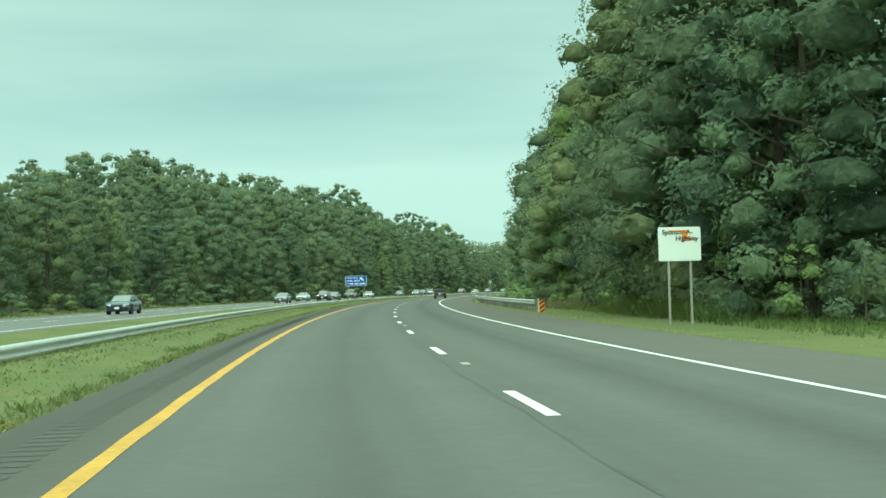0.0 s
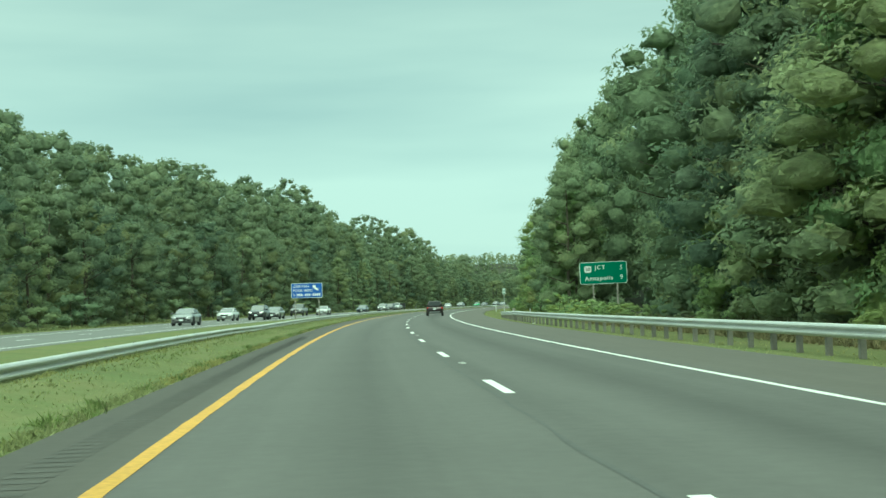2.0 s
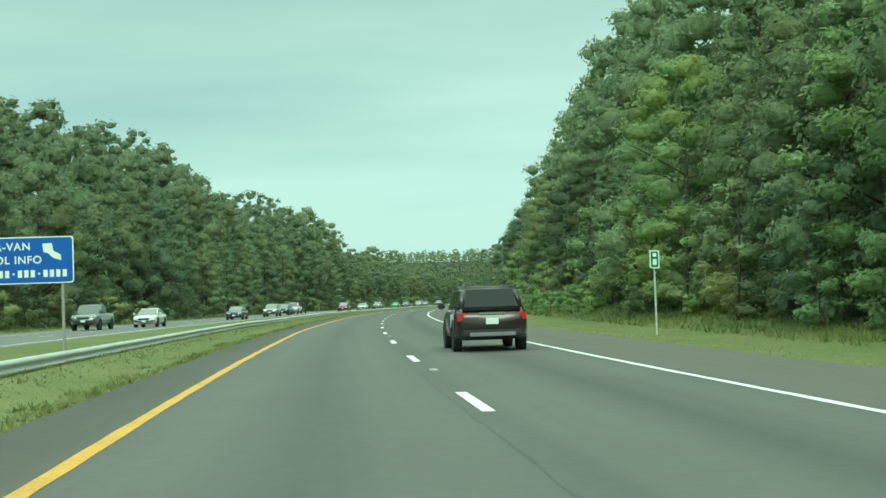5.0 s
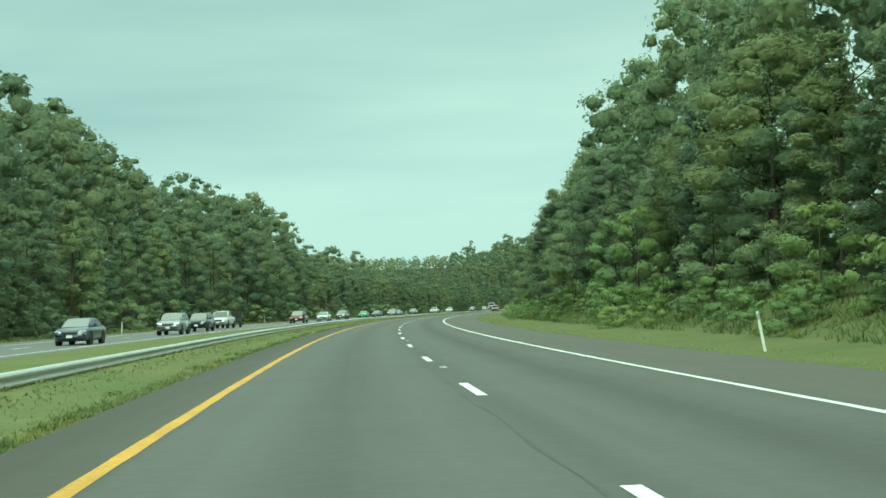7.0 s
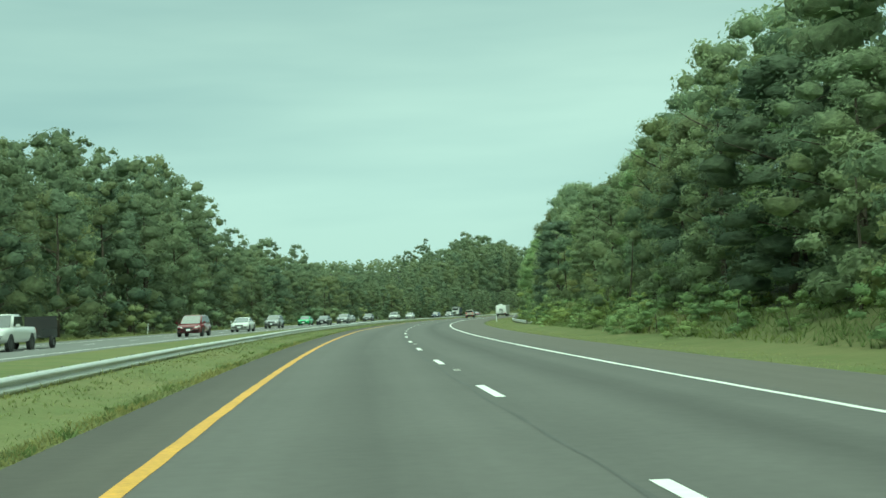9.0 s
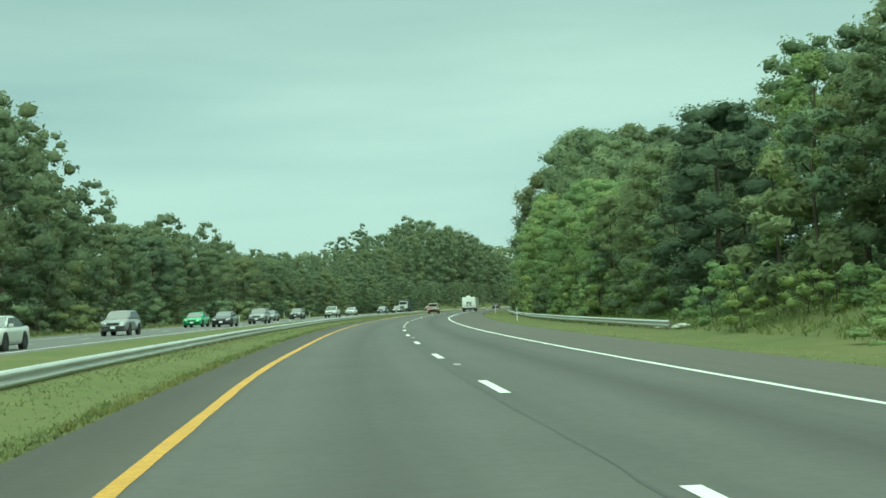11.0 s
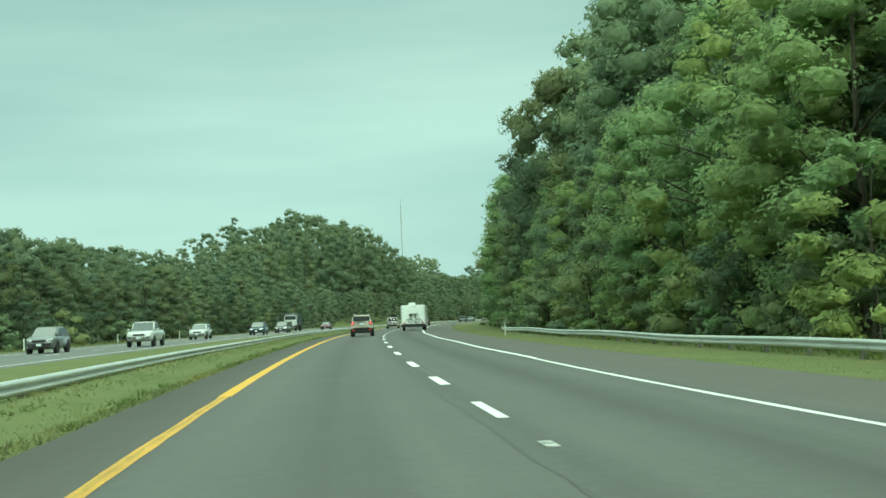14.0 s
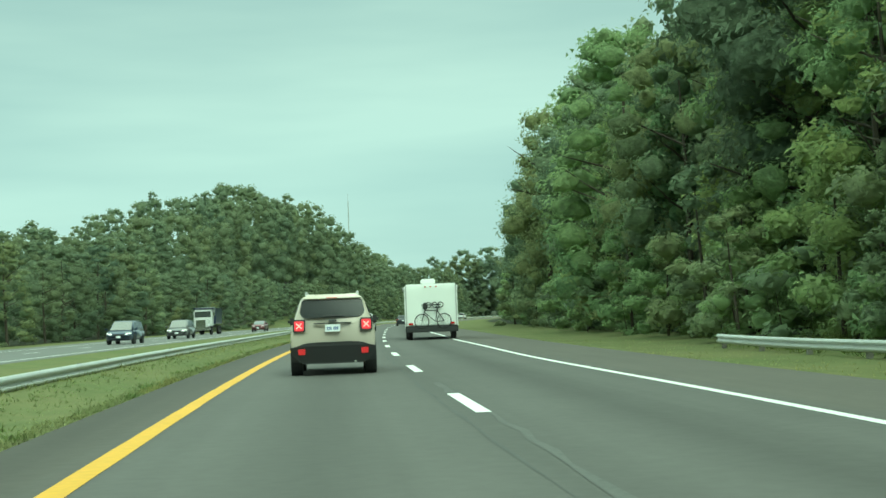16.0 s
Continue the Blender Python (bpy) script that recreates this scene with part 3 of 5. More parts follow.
# ---- trees ----
def ball():
    """Points and triangles of a round lump, as arrays."""
    bm = bmesh.new()
    bmesh.ops.create_icosphere(bm, subdivisions=1, radius=1.0)
    co = np.array([v.co[:] for v in bm.verts])
    tri = np.array([[v.index for v in f.verts] for f in bm.faces])
    bm.free()
    return co, tri


LUMP_CO, LUMP_TRI = ball()


def unit(a):
    return a / np.maximum(1e-6, np.linalg.norm(a, axis=-1, keepdims=True))


def crown_shape(h, rad, base, rnd, boughs, leaves, leaf, pointed=0.0, puff=1.0):
    """A crown of overlapping boughs: each an uneven leafy mass of several lumps, set all over with small leaf sprays."""
    rng = np.random.default_rng(rnd.randrange(1 << 30))
    lobes = [(rng.uniform(0, 6.28), rng.uniform(0.15, 1.0), rng.uniform(0.7, 1.14)) for k in range(7)]
    C, R, O = [], [], []
    for i in range(boughs):
        u = ((i + rng.random()) / boughs) ** 0.8
        a = i * 2.4 + rng.uniform(-0.5, 0.5)
        full = 0.74 + 0.26 * smooth(0.0, 0.4, u) if u < 0.45 else math.sqrt(max(0.02, 1 - ((u - 0.45) / 0.57) ** 2))
        reach = rad * (full * (1 - pointed) + pointed * 1.1 * (1.05 - u) ** 0.8)
        for la, lu, lr in lobes:
            reach *= 1 + 1.2 * (lr - 1) * math.exp(-((math.remainder(a - la, 6.28318) / 0.8) ** 2) - ((u - lu) / 0.18) ** 2)
        size = puff * rad * rng.uniform(0.30, 0.50) * (1.0 if u < 0.75 else 0.8) * (1 - 0.4 * pointed * u)
        q = max(0.0, reach - 0.7 * size) * rng.uniform(0.7, 1.08)
        z = min(h * (base + (1.0 - base) * u), h - 0.72 * size)
        C.append((math.cos(a) * q, math.sin(a) * q, z))
        R.append(size)
        O.append((math.cos(a), math.sin(a), 0.25 + 0.6 * u))
    C, R, O = np.array(C), np.array(R), unit(np.array(O))
    knobs = unit(rng.normal(size=(boughs, 14, 3)) + 0.7 * O[:, None, :] + np.array([0, 0, 0.35]))
    flat = np.array([1.0, 1.0, 0.74])

    def bulge(k, n):
        """How far a bough stands out in a direction."""
        near = np.einsum("ijk,ik->ij", knobs[k], n)
        return 0.70 + 0.40 * np.exp(-((1 - near.max(1)) / 0.09) ** 1.2)

    co, tri = LUMP_CO, LUMP_TRI
    V, F, N = [], [], []
    for k in range(boughs):
        ks = np.full(len(co), k)
        reach = bulge(ks, co) * 0.74 * (1 + 0.12 * rng.normal(size=len(co)))
        V.append(C[k] + co * flat * (R[k] * reach)[:, None])
        F.append(tri + k * len(co))
        N.append(unit(co + 0.35 * O[k] + np.array([0, 0, 0.1])))
    count = int(leaves * 1.5)
    k = rng.choice(boughs, count, p=R ** 2 / np.sum(R ** 2))
    n = unit(unit(rng.normal(size=(count, 3))) + 0.45 * O[k] + np.array([0, 0, 0.2]))
    loose = rng.random(count) < 0.1
    far = bulge(k, n) * np.where(loose, rng.uniform(1.05, 1.3, count), rng.uniform(0.76, 1.07, count))
    P = C[k] + n * flat * (R[k] * far)[:, None]
    gap = np.linalg.norm((P[:, None, :] - C[None]) / flat, axis=2) / R[None]
    gap[np.arange(count), k] = 9
    keep = np.where(gap.min(1) > 0.62)[0][:leaves]
    k, n, P, loose = k[keep], n[keep], P[keep], loose[keep]
    m = len(keep)
    t = unit(n + 0.55 * rng.normal(size=(m, 3)) + np.array([0, 0, 0.35]))
    e = unit(np.cross(t, rng.normal(size=(m, 3))))
    f = np.cross(t, e)
    s = (leaf * np.where(loose, rng.uniform(0.4, 0.75, m), rng.uniform(0.55, 1.25, m)))[:, None]
    w = rng.uniform(0.65, 1.4, m)[:, None]
    soft = unit(0.9 * n + 0.4 * O[k] + np.array([0, 0, 0.14]))
    shade = unit(soft * 1.3 + t * np.sign(np.sum(t * soft, 1, keepdims=True)) * 0.34)
    first = boughs * len(co)
    tips = np.stack([P - e * s * w, P + f * s * 1.1 / w + t * s * 0.2, P + e * s * w], 1)
    away = np.sum(np.cross(tips[:, 1] - tips[:, 0], tips[:, 2] - tips[:, 0]) * soft, 1) < 0
    tips[away] = tips[away][:, ::-1]
    V.append(tips.reshape(-1, 3))
    N.append(np.repeat(shade, 3, 0))
    F.append(first + np.arange(3 * m).reshape(-1, 3))
    return np.concatenate(V), np.concatenate(F), np.concatenate(N)


def crown_mesh(name, shape, mat, parent=None):
    """A mesh of leaf sprays, shaded as the rounded clumps that they make up."""
    verts, faces, normals = shape
    ob = mesh(name, verts.tolist(), faces.tolist(), mat, parent)
    ob.data.polygons.foreach_set("use_smooth", [True] * len(faces))
    ob.data.normals_split_custom_set_from_vertices(normals.tolist())
    return ob


def make_tree(h, rad, base, seed, boughs=52, leaves=6400, leaf=0.185, pointed=0.0, mat=None, name="tree", puff=0.8):
    """A broadleaf tree: tapered trunk with limbs, and a crown of clumps covered in leaf sprays."""
    rnd = random.Random(seed)
    tree = new(name, None)
    bm = bmesh.new()

    def limb(a, b, r0, r1, n=7):
        a, b = Vector(a), Vector(b)
        q = (b - a).to_track_quat("Z", "Y")
        rings = []
        for k in range(4):
            u = k / 3
            c = a.lerp(b, u) + Vector((rnd.uniform(-1, 1), rnd.uniform(-1, 1), 0)) * 0.012 * h * (0 < k < 3)
            r = r0 + (r1 - r0) * u
            rings.append([bm.verts.new(c + q @ Vector((r * math.cos(6.2832 * i / n), r * math.sin(6.2832 * i / n), 0))) for i in range(n)])
        for p, q2 in zip(rings, rings[1:]):
            for i in range(n):
                bm.faces.new((p[i], p[(i + 1) % n], q2[(i + 1) % n], q2[i]))

    limb((0, 0, -0.02 * h), (rnd.uniform(-.4, .4), rnd.uniform(-.4, .4), h * 0.85), 0.013 * h, 0.003 * h)
    for k in range(8 if name == "tree" else 0):
        a = rnd.uniform(0, 6.28)
        z = h * rnd.uniform(max(base, 0.15), 0.75)
        limb((0, 0, z), (math.cos(a) * rad * 0.75, math.sin(a) * rad * 0.75, z + h * rnd.uniform(0.05, 0.14)), 0.005 * h, 0.0012 * h, 5)
    part("trunk", bm, BARK, tree)
    crown_mesh("crown", crown_shape(h, rad, base, rnd, boughs, leaves, leaf, pointed, puff), mat or LEAF, tree)
    return tree


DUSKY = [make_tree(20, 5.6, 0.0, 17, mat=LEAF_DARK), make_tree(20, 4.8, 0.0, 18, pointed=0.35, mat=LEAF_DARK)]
PROTO = [make_tree(20, 5.4, 0.0, 11), make_tree(20, 4.6, 0.0, 12, pointed=0.45), make_tree(20, 6.0, 0.02, 13, 50), make_tree(20, 4.2, 0.0, 14, 46, 6600, pointed=0.75), make_tree(20, 5.4, 0.0, 15, mat=LEAF_DARK), make_tree(20, 5.0, 0.0, 16, 40, pointed=0.25, puff=0.88)]
MID = [make_tree(20, 5.8, 0.0, 21, 42, 3000, 0.27, mat=LEAF_DARK), make_tree(20, 4.8, 0.0, 22, 42, 2900, 0.26, 0.5), make_tree(20, 6.2, 0.0, 23, 44, 3000, 0.27, mat=LEAF_DARK), make_tree(20, 5.4, 0.0, 24, 40, 2900, 0.27, 0.2, mat=LEAF_DARK)]
LUSH = [make_tree(20, 5.2, 0.0, 61, mat=BRIGHT), make_tree(20, 4.6, 0.0, 62, 46, 6800, pointed=0.5, mat=BRIGHT)]
OAK = make_tree(26, 9.0, 0.12, 31, 64, 19000, 0.23, mat=LEAF_DARK, puff=0.66)
SAPLING = [make_tree(6, 2.2, 0.0, 51, 14, 2000, 0.13, 0.2, mat=BRIGHT, name="sapling"), make_tree(6, 2.7, 0.0, 52, 14, 2000, 0.135, name="sapling"), make_tree(6, 2.0, 0.0, 53, 14, 1900, 0.13, 0.5, name="sapling")]
BUSH = [make_tree(2.4, 1.5, 0.0, 41, 9, 480, 0.115, mat=BRIGHT, name="shrub"), make_tree(2.0, 1.7, 0.0, 42, 9, 480, 0.105, mat=BRIGHT, name="shrub"), make_tree(3.2, 1.4, 0.0, 43, 9, 500, 0.12, 0.3, mat=BRIGHT, name="shrub")]
SHADY = [make_tree(2.4, 1.6, 0.0, 44, 10, 480, 0.12, name="shrub"), make_tree(2.8, 1.5, 0.0, 45, 10, 500, 0.12, 0.2, mat=LEAF_DARK, name="shrub")]
EDGE = "green broadleaf tree in dense summer leaf at the wood edge"
for k, tree in enumerate(PROTO + MID):
    tagged(tree, ("tall " if k % 2 else "bushy ") + EDGE, "tree", "trees along the highway")
    tree.matrix_basis = pose(*on(-100 - 8 * (k % 4), 24 + 9 * (k // 4), ground_z(-100, 24 + 9 * (k // 4)) - 0.2), 0, 0, 0)
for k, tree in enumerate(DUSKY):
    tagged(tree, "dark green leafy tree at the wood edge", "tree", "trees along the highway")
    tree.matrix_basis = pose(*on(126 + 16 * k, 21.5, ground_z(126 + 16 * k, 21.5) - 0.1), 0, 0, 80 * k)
for k, tree in enumerate(LUSH):
    tagged(tree, "light green leafy tree at the wood edge", "tree", "trees along the highway")
    tree.matrix_basis = pose(*on(588 + 24 * k, 20.5, ground_z(588 + 24 * k, 20.5) - 0.1), 0, 0, 50 * k)
    tree.scale = (0.85, 0.85, 0.72)
for k, tree in enumerate(SAPLING):
    tagged(tree, "young light green tree before the wood", "sapling", "saplings along the wood edge")
    tree.matrix_basis = pose(*on(96 + 7 * k, 18.5, ground_z(96 + 7 * k, 18.5) - 0.1), 0, 0, 90 * k)
tagged(OAK, "large dark spreading oak standing over the wood edge", "tree", "trees along the highway")
for k, b in enumerate(BUSH):
    tagged(b, "low bright green shrub on the roadside bank", "shrub", "shrubs at the wood edge")
    b.matrix_basis = pose(*on(60 + 5 * k, 17.2, ground_z(60 + 5 * k, 17.2) - 0.05), 0, 0, 40 * k)


for k, b in enumerate(SHADY):
    tagged(b, "dark green shrub at the foot of the wood", "shrub", "shrubs at the wood edge")
    b.matrix_basis = pose(*on(76 + 6 * k, 18.4, ground_z(76 + 6 * k, 18.4) - 0.05), 0, 0, 40 * k)


def plant(kinds, s, d, top, rnd, ref=20.0, wide=1.0):
    g = ground_z(s, d)
    h = max(1.0, top - g)
    k = h / ref
    t = copy_thing(rnd.choice(kinds), Matrix.LocRotScale(on(s, d, g - 0.1), Euler((0, 0, rnd.uniform(0, 6.28))), Vector((1, 1, 1))))
    w = wide * (k ** 0.7) * rnd.uniform(0.9, 1.15)
    t.scale = (w, w, k)
    return t


def level(table, s):
    return float(np.interp(s, [a for a, b in table], [b for a, b in table]))


RIGHT_FRONT = [(60, 19), (130, 20), (156, 19.5), (182, 17.5), (210, 16), (233, 14.5), (260, 14.5), (280, 14), (300, 12.5), (340, 13), (375, 13), (414, 13), (435, 13), (474, 12), (500, 11), (526, 10.5), (540, 11.5), (555, 13), (571, 14.5), (600, 16), (635, 15), (667, 15), (690, 17), (705, 19.5), (740, 20.5), (755, 15), (782, 12), (850, 13), (900, 14), (1150, 14)]
RIGHT_BACK = [(60, 25), (185, 27), (215, 22.5), (240, 24), (280, 25), (316, 26.5), (345, 26.5), (380, 24), (400, 22.5), (440, 18.3), (467, 16.5), (500, 14.5), (530, 13.5), (545, 13.8), (560, 17), (580, 21.5), (600, 24.3), (632, 28.5), (670, 32), (692, 30), (706, 25), (723, 23), (745, 24), (790, 20), (900, 15), (1150, 15)]
LEFT_FRONT = [(100, 11), (206, 12.5), (251, 12), (327, 15), (398, 14.5), (425, 13.5), (468, 16), (545, 16.5), (558, 10.5), (590, 11), (620, 10), (700, 10), (800, 10), (1150, 12)]
LEFT_MID = [(100, 12), (166, 13), (209, 18), (235, 20), (272, 21), (349, 25), (410, 26), (455, 23), (480, 20), (500, 22), (545, 24), (560, 24.5), (570, 23), (576, 20), (582, 13), (640, 14), (700, 12.5), (780, 13), (802, 15), (842, 21), (869, 26), (905, 32), (936, 33), (975, 30), (1009, 27), (1043, 20), (1150, 20)]
LEFT_BACK = [(100, 12), (193, 16), (206, 18), (243, 23), (270, 26), (310, 26), (400, 30), (460, 30), (485, 28), (505, 24.5), (525, 25), (560, 28), (576, 28), (590, 24), (602, 15), (640, 16), (675, 17), (690, 14), (731, 15.5), (746, 14), (770, 16.5), (800, 16.5), (842, 21), (870, 26), (905, 33), (936, 36), (975, 35), (1010, 31), (1043, 22), (1150, 21)]
LEFT_TOP = [(100, 15), (231, 20), (287, 29.5), (320, 32.5), (361, 32), (442, 37), (485, 38), (505, 35), (522, 34), (540, 30.5), (562, 34), (582, 35), (600, 33), (616, 26), (632, 20), (656, 19), (692, 20), (704, 24), (722, 24.5), (732, 19), (745, 17), (780, 19), (817, 19), (872, 20), (911, 28), (937, 34), (971, 40), (1000, 40), (1036, 36), (1066, 32), (1097, 23), (1150, 20)]
rnd = random.Random(5)
for s in stations(84, 790, 5.6):
    s += rnd.uniform(-1.5, 1.5)
    set_back = 9.5 if 184 < s < 238 else 0.0
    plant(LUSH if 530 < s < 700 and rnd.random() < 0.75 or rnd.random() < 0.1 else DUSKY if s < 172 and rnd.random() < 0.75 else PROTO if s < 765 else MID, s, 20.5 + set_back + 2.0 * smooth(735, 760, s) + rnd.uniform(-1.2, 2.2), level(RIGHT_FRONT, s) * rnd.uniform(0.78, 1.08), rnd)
for s in stations(120, 830, 7.2):
    s += rnd.uniform(-2, 2)
    plant(MID, s, -29 + rnd.uniform(-1.5, 1.5), level(LEFT_FRONT, s) * rnd.uniform(0.75, 1.08), rnd)
OAK.matrix_basis = pose(*on(668, 24.3, ground_z(668, 24.3) - 0.1), 0, 0, 70)
for s, d, top in ((155, 18.4, 10), (150, 19.5, 14), (405, 19.5, 11.5)):
    plant(PROTO, s, d, top, rnd, wide=1.15)
for s in stations(64, 700, 5.0):
    if rnd.random() < (0.75 if 300 < s < 480 else 0.45):
        s += rnd.uniform(-2, 2)
        if 186 < s < 232:
            continue
        plant(BUSH, s, 17.5 + rnd.uniform(-0.9, 1.2), ground_z(s, 17.3) + rnd.uniform(1.0, 2.6), rnd, 2.4)
for s in stations(196, 238, 2.2):
    d = 18.5 + rnd.uniform(-1.2, 1.5)
    plant(BUSH, s, d, ground_z(s, d) + rnd.uniform(0.8, 1.7), rnd, 2.4, 1.1)
for s in stations(290, 486, 1.9):
    s += rnd.uniform(-1, 1)
    d = 17.2 + rnd.uniform(-2.0, 2.6)
    plant(BUSH, s, d, ground_z(s, d) + rnd.uniform(0.7, 1.7), rnd, 2.4, 1.15)
for s in stations(104, 770, 7.5):
    s += rnd.uniform(-3, 3)
    if 180 < s < 238 or 300 < s < 470 and rnd.random() < 0.4:
        continue
    plant(SAPLING, s, 18.6 + rnd.uniform(-0.8, 1.0), ground_z(s, 18.6) + rnd.uniform(2.6, 7.0), rnd, 6.0, 1.1)
for s, top in ((634, 3.6), (641, 5.0), (650, 3.8), (656, 6.5), (664, 5.0), (671, 7.5), (676, 4.5), (684, 6.0), (693, 4.0), (702, 5.0)):
    plant(SAPLING, s, 17.6 + rnd.uniform(-0.6, 0.8), top, rnd, 6.0, 1.2)
for s in stations(566, 610, 7):
    plant(PROTO, s + rnd.uniform(-2, 2), 24.2 + rnd.uniform(-1, 1), level(RIGHT_FRONT, s) * rnd.uniform(0.9, 1.15), rnd)
for s in stations(610, 760, 6):
    plant(PROTO, s + rnd.uniform(-2, 2), 24.5 + rnd.uniform(-1.5, 1.5), level(RIGHT_FRONT, s) * rnd.uniform(0.55, 0.95), rnd)
for s in stations(560, 730, 2.6):
    s += rnd.uniform(-1, 1)
    plant(BUSH + SHADY if 640 < s < 690 else SHADY, s, 18.4 + rnd.uniform(-0.5, 1.0), ground_z(s, 18.4) + rnd.uniform(1.5, 3.6), rnd, 2.4, 1.2)
for s in stations(90, 290, 3.2):
    s += rnd.uniform(-1, 1)
    plant(SHADY, s, 19.2 + (9.0 if 184 < s < 238 else 0) + rnd.uniform(-0.5, 0.8), ground_z(s, 19.2) + rnd.uniform(1.2, 3.2), rnd, 2.4, 1.2)
for s in stations(130, 700, 11):
    s += rnd.uniform(-4, 4)
    plant(SHADY, s, -25.6 + rnd.uniform(-0.8, 0.8), rnd.uniform(1.5, 3.6), rnd, 2.4, 1.3)


def woods(name, rows, label, seed, leaves=950, leaf=0.34, end=False, boughs=34, mat=None):
    """Many crowns of the deeper wood, joined into one mesh."""
    rnd = random.Random(seed)
    shapes = []
    for k in range(4):
        shapes.append(crown_shape(20, (5.4, 4.8, 6.0, 5.2)[k], 0.0, random.Random(seed + k), boughs, leaves, leaf, (0, 0.4, 0, 0.2)[k], 0.74))
    V, F, N = [], [], []

    def grow(s, d, top, lean=1.0):
        g = ground_z(s, d)
        h = max(4.0, top - g)
        co, fc, no = shapes[rnd.randrange(4)]
        w = lean * (h / 20) ** 0.7 * rnd.uniform(0.9, 1.12)
        t = rnd.uniform(0, 6.28)
        c, q = math.cos(t), math.sin(t)
        p = on(s, d, g - 0.2)
        V.append(np.stack([(co[:, 0] * c - co[:, 1] * q) * w + p.x, (co[:, 0] * q + co[:, 1] * c) * w + p.y, co[:, 2] * h / 20 + p.z], 1))
        N.append(np.stack([no[:, 0] * c - no[:, 1] * q, no[:, 0] * q + no[:, 1] * c, no[:, 2]], 1))
        F.append(fc + grow.base)
        grow.base += len(co)

    grow.base = 0
    for d0, spread, table, a, b, step in rows:
        for s in stations(a, b, step):
            s += rnd.uniform(-2.5, 2.5)
            grow(s, d0 + rnd.uniform(-spread, spread), level(table, s) * rnd.uniform(0.93, 1.06))
    if end:
        for s, step in ((1140, 4.5), (1149, 5)):
            for d in stations(-50, 64, step):
                grow(s + rnd.uniform(-2, 2), d, rnd.uniform(22, 30), 1.1)
    me = bpy.data.meshes.new(name)
    me.from_pydata(np.concatenate(V).tolist(), [], np.concatenate(F).tolist())
    me.update()
    me.materials.append(mat or LEAF_DARK)
    me.polygons.foreach_set("use_smooth", [True] * len(me.polygons))
    me.normals_split_custom_set_from_vertices(np.concatenate(N).tolist())
    return tagged(new(name, me), label, "wood", kind="stuff")


woods("woods_east", [(27, 1.5, RIGHT_BACK, 92, 203, 6.5), (31.5, 1, RIGHT_BACK, 204, 242, 4.5), (27, 1.5, RIGHT_BACK, 244, 562, 6.5), (27, 2, RIGHT_BACK, 566, 760, 6.5)], "tall dense green woodland behind the front trees", 75, 3400, 0.23, boughs=44, mat=LEAF)
woods("woods_east", [(27, 2, RIGHT_BACK, 764, 782, 6), (35, 2.5, RIGHT_BACK, 100, 300, 16), (35, 2.5, RIGHT_BACK, 566, 780, 9)], "dense dark green summer woodland on the rise", 71, 1400, 0.33)
woods("woods_east", [(42, 3, RIGHT_BACK, 560, 900, 10), (28, 2, RIGHT_BACK, 780, 1140, 7), (24.5, 1.5, RIGHT_FRONT, 785, 1140, 6), (33, 3, RIGHT_BACK, 780, 1140, 9)], "dense green woodland along the far bend", 73, end=True)
woods("woods_west", [(-37, 2.5, LEFT_MID, 120, 1140, 8), (-47, 3, LEFT_BACK, 140, 1140, 12), (-61, 3.5, LEFT_TOP, 170, 1140, 9), (-74, 4, LEFT_TOP, 250, 1140, 14), (-29, 2, LEFT_FRONT, 830, 1140, 8)], "dense dark green woodland rising beyond the road", 72)


def ridge(u, v):
    """The far wooded ridge: u degrees east of north, v metres behind its crest."""
    b, r = radians(u), 2000 + v
    top = 66 + 3.5 * noise.noise(Vector((u * 0.6, 4, 0))) + 3 * noise.noise(Vector((u * 1.9, 1, 0)))
    return Vector((13 + r * math.sin(b), 145 + r * math.cos(b), -3 + top * max(0.0, 1 - (v / 320) ** 2) * smooth(2, 8, u) * smooth(33, 26, u)))


def far_ridge():
    us, vs = list(np.arange(1.5, 34, 0.5)), list(np.arange(-320, 321, 40))
    n = len(vs)
    land_ = mesh("ground", [ridge(u, v) for u in us for v in vs], [(i * n + j, i * n + j + 1, (i + 1) * n + j + 1, (i + 1) * n + j) for i in range(len(us) - 1) for j in range(n - 1)], SOIL)
    tagged(land_, "distant wooded ridge on the horizon", "hill", kind="structure")
    rnd = random.Random(91)
    shapes = [crown_shape(16, 6.0, 0.0, random.Random(95 + k), 12, 190, 0.75, (0, 0.2, 0)[k], 0.95) for k in range(3)]
    V, F, N, base = [], [], [], 0
    for v in (-120, -70, -30, 5):
        for u in np.arange(7, 27, 0.3):
            co, fc, no = shapes[rnd.randrange(3)]
            p = ridge(u + rnd.uniform(-0.1, 0.1), v + rnd.uniform(-10, 10))
            w = rnd.uniform(0.8, 1.25)
            V.append(co * np.array([w, w, w * rnd.uniform(0.85, 1.15)]) + np.array(p[:]))
            F.append(fc + base)
            N.append(no)
            base += len(co)
    me = bpy.data.meshes.new("woods_far")
    me.from_pydata(np.concatenate(V).tolist(), [], np.concatenate(F).tolist())
    me.update()
    me.materials.append(LEAF)
    me.polygons.foreach_set("use_smooth", [True] * len(me.polygons))
    me.normals_split_custom_set_from_vertices(np.concatenate(N).tolist())
    tagged(new("woods_far", me), "distant green woodland on the far ridge", "wood", kind="stuff")


far_ridge()


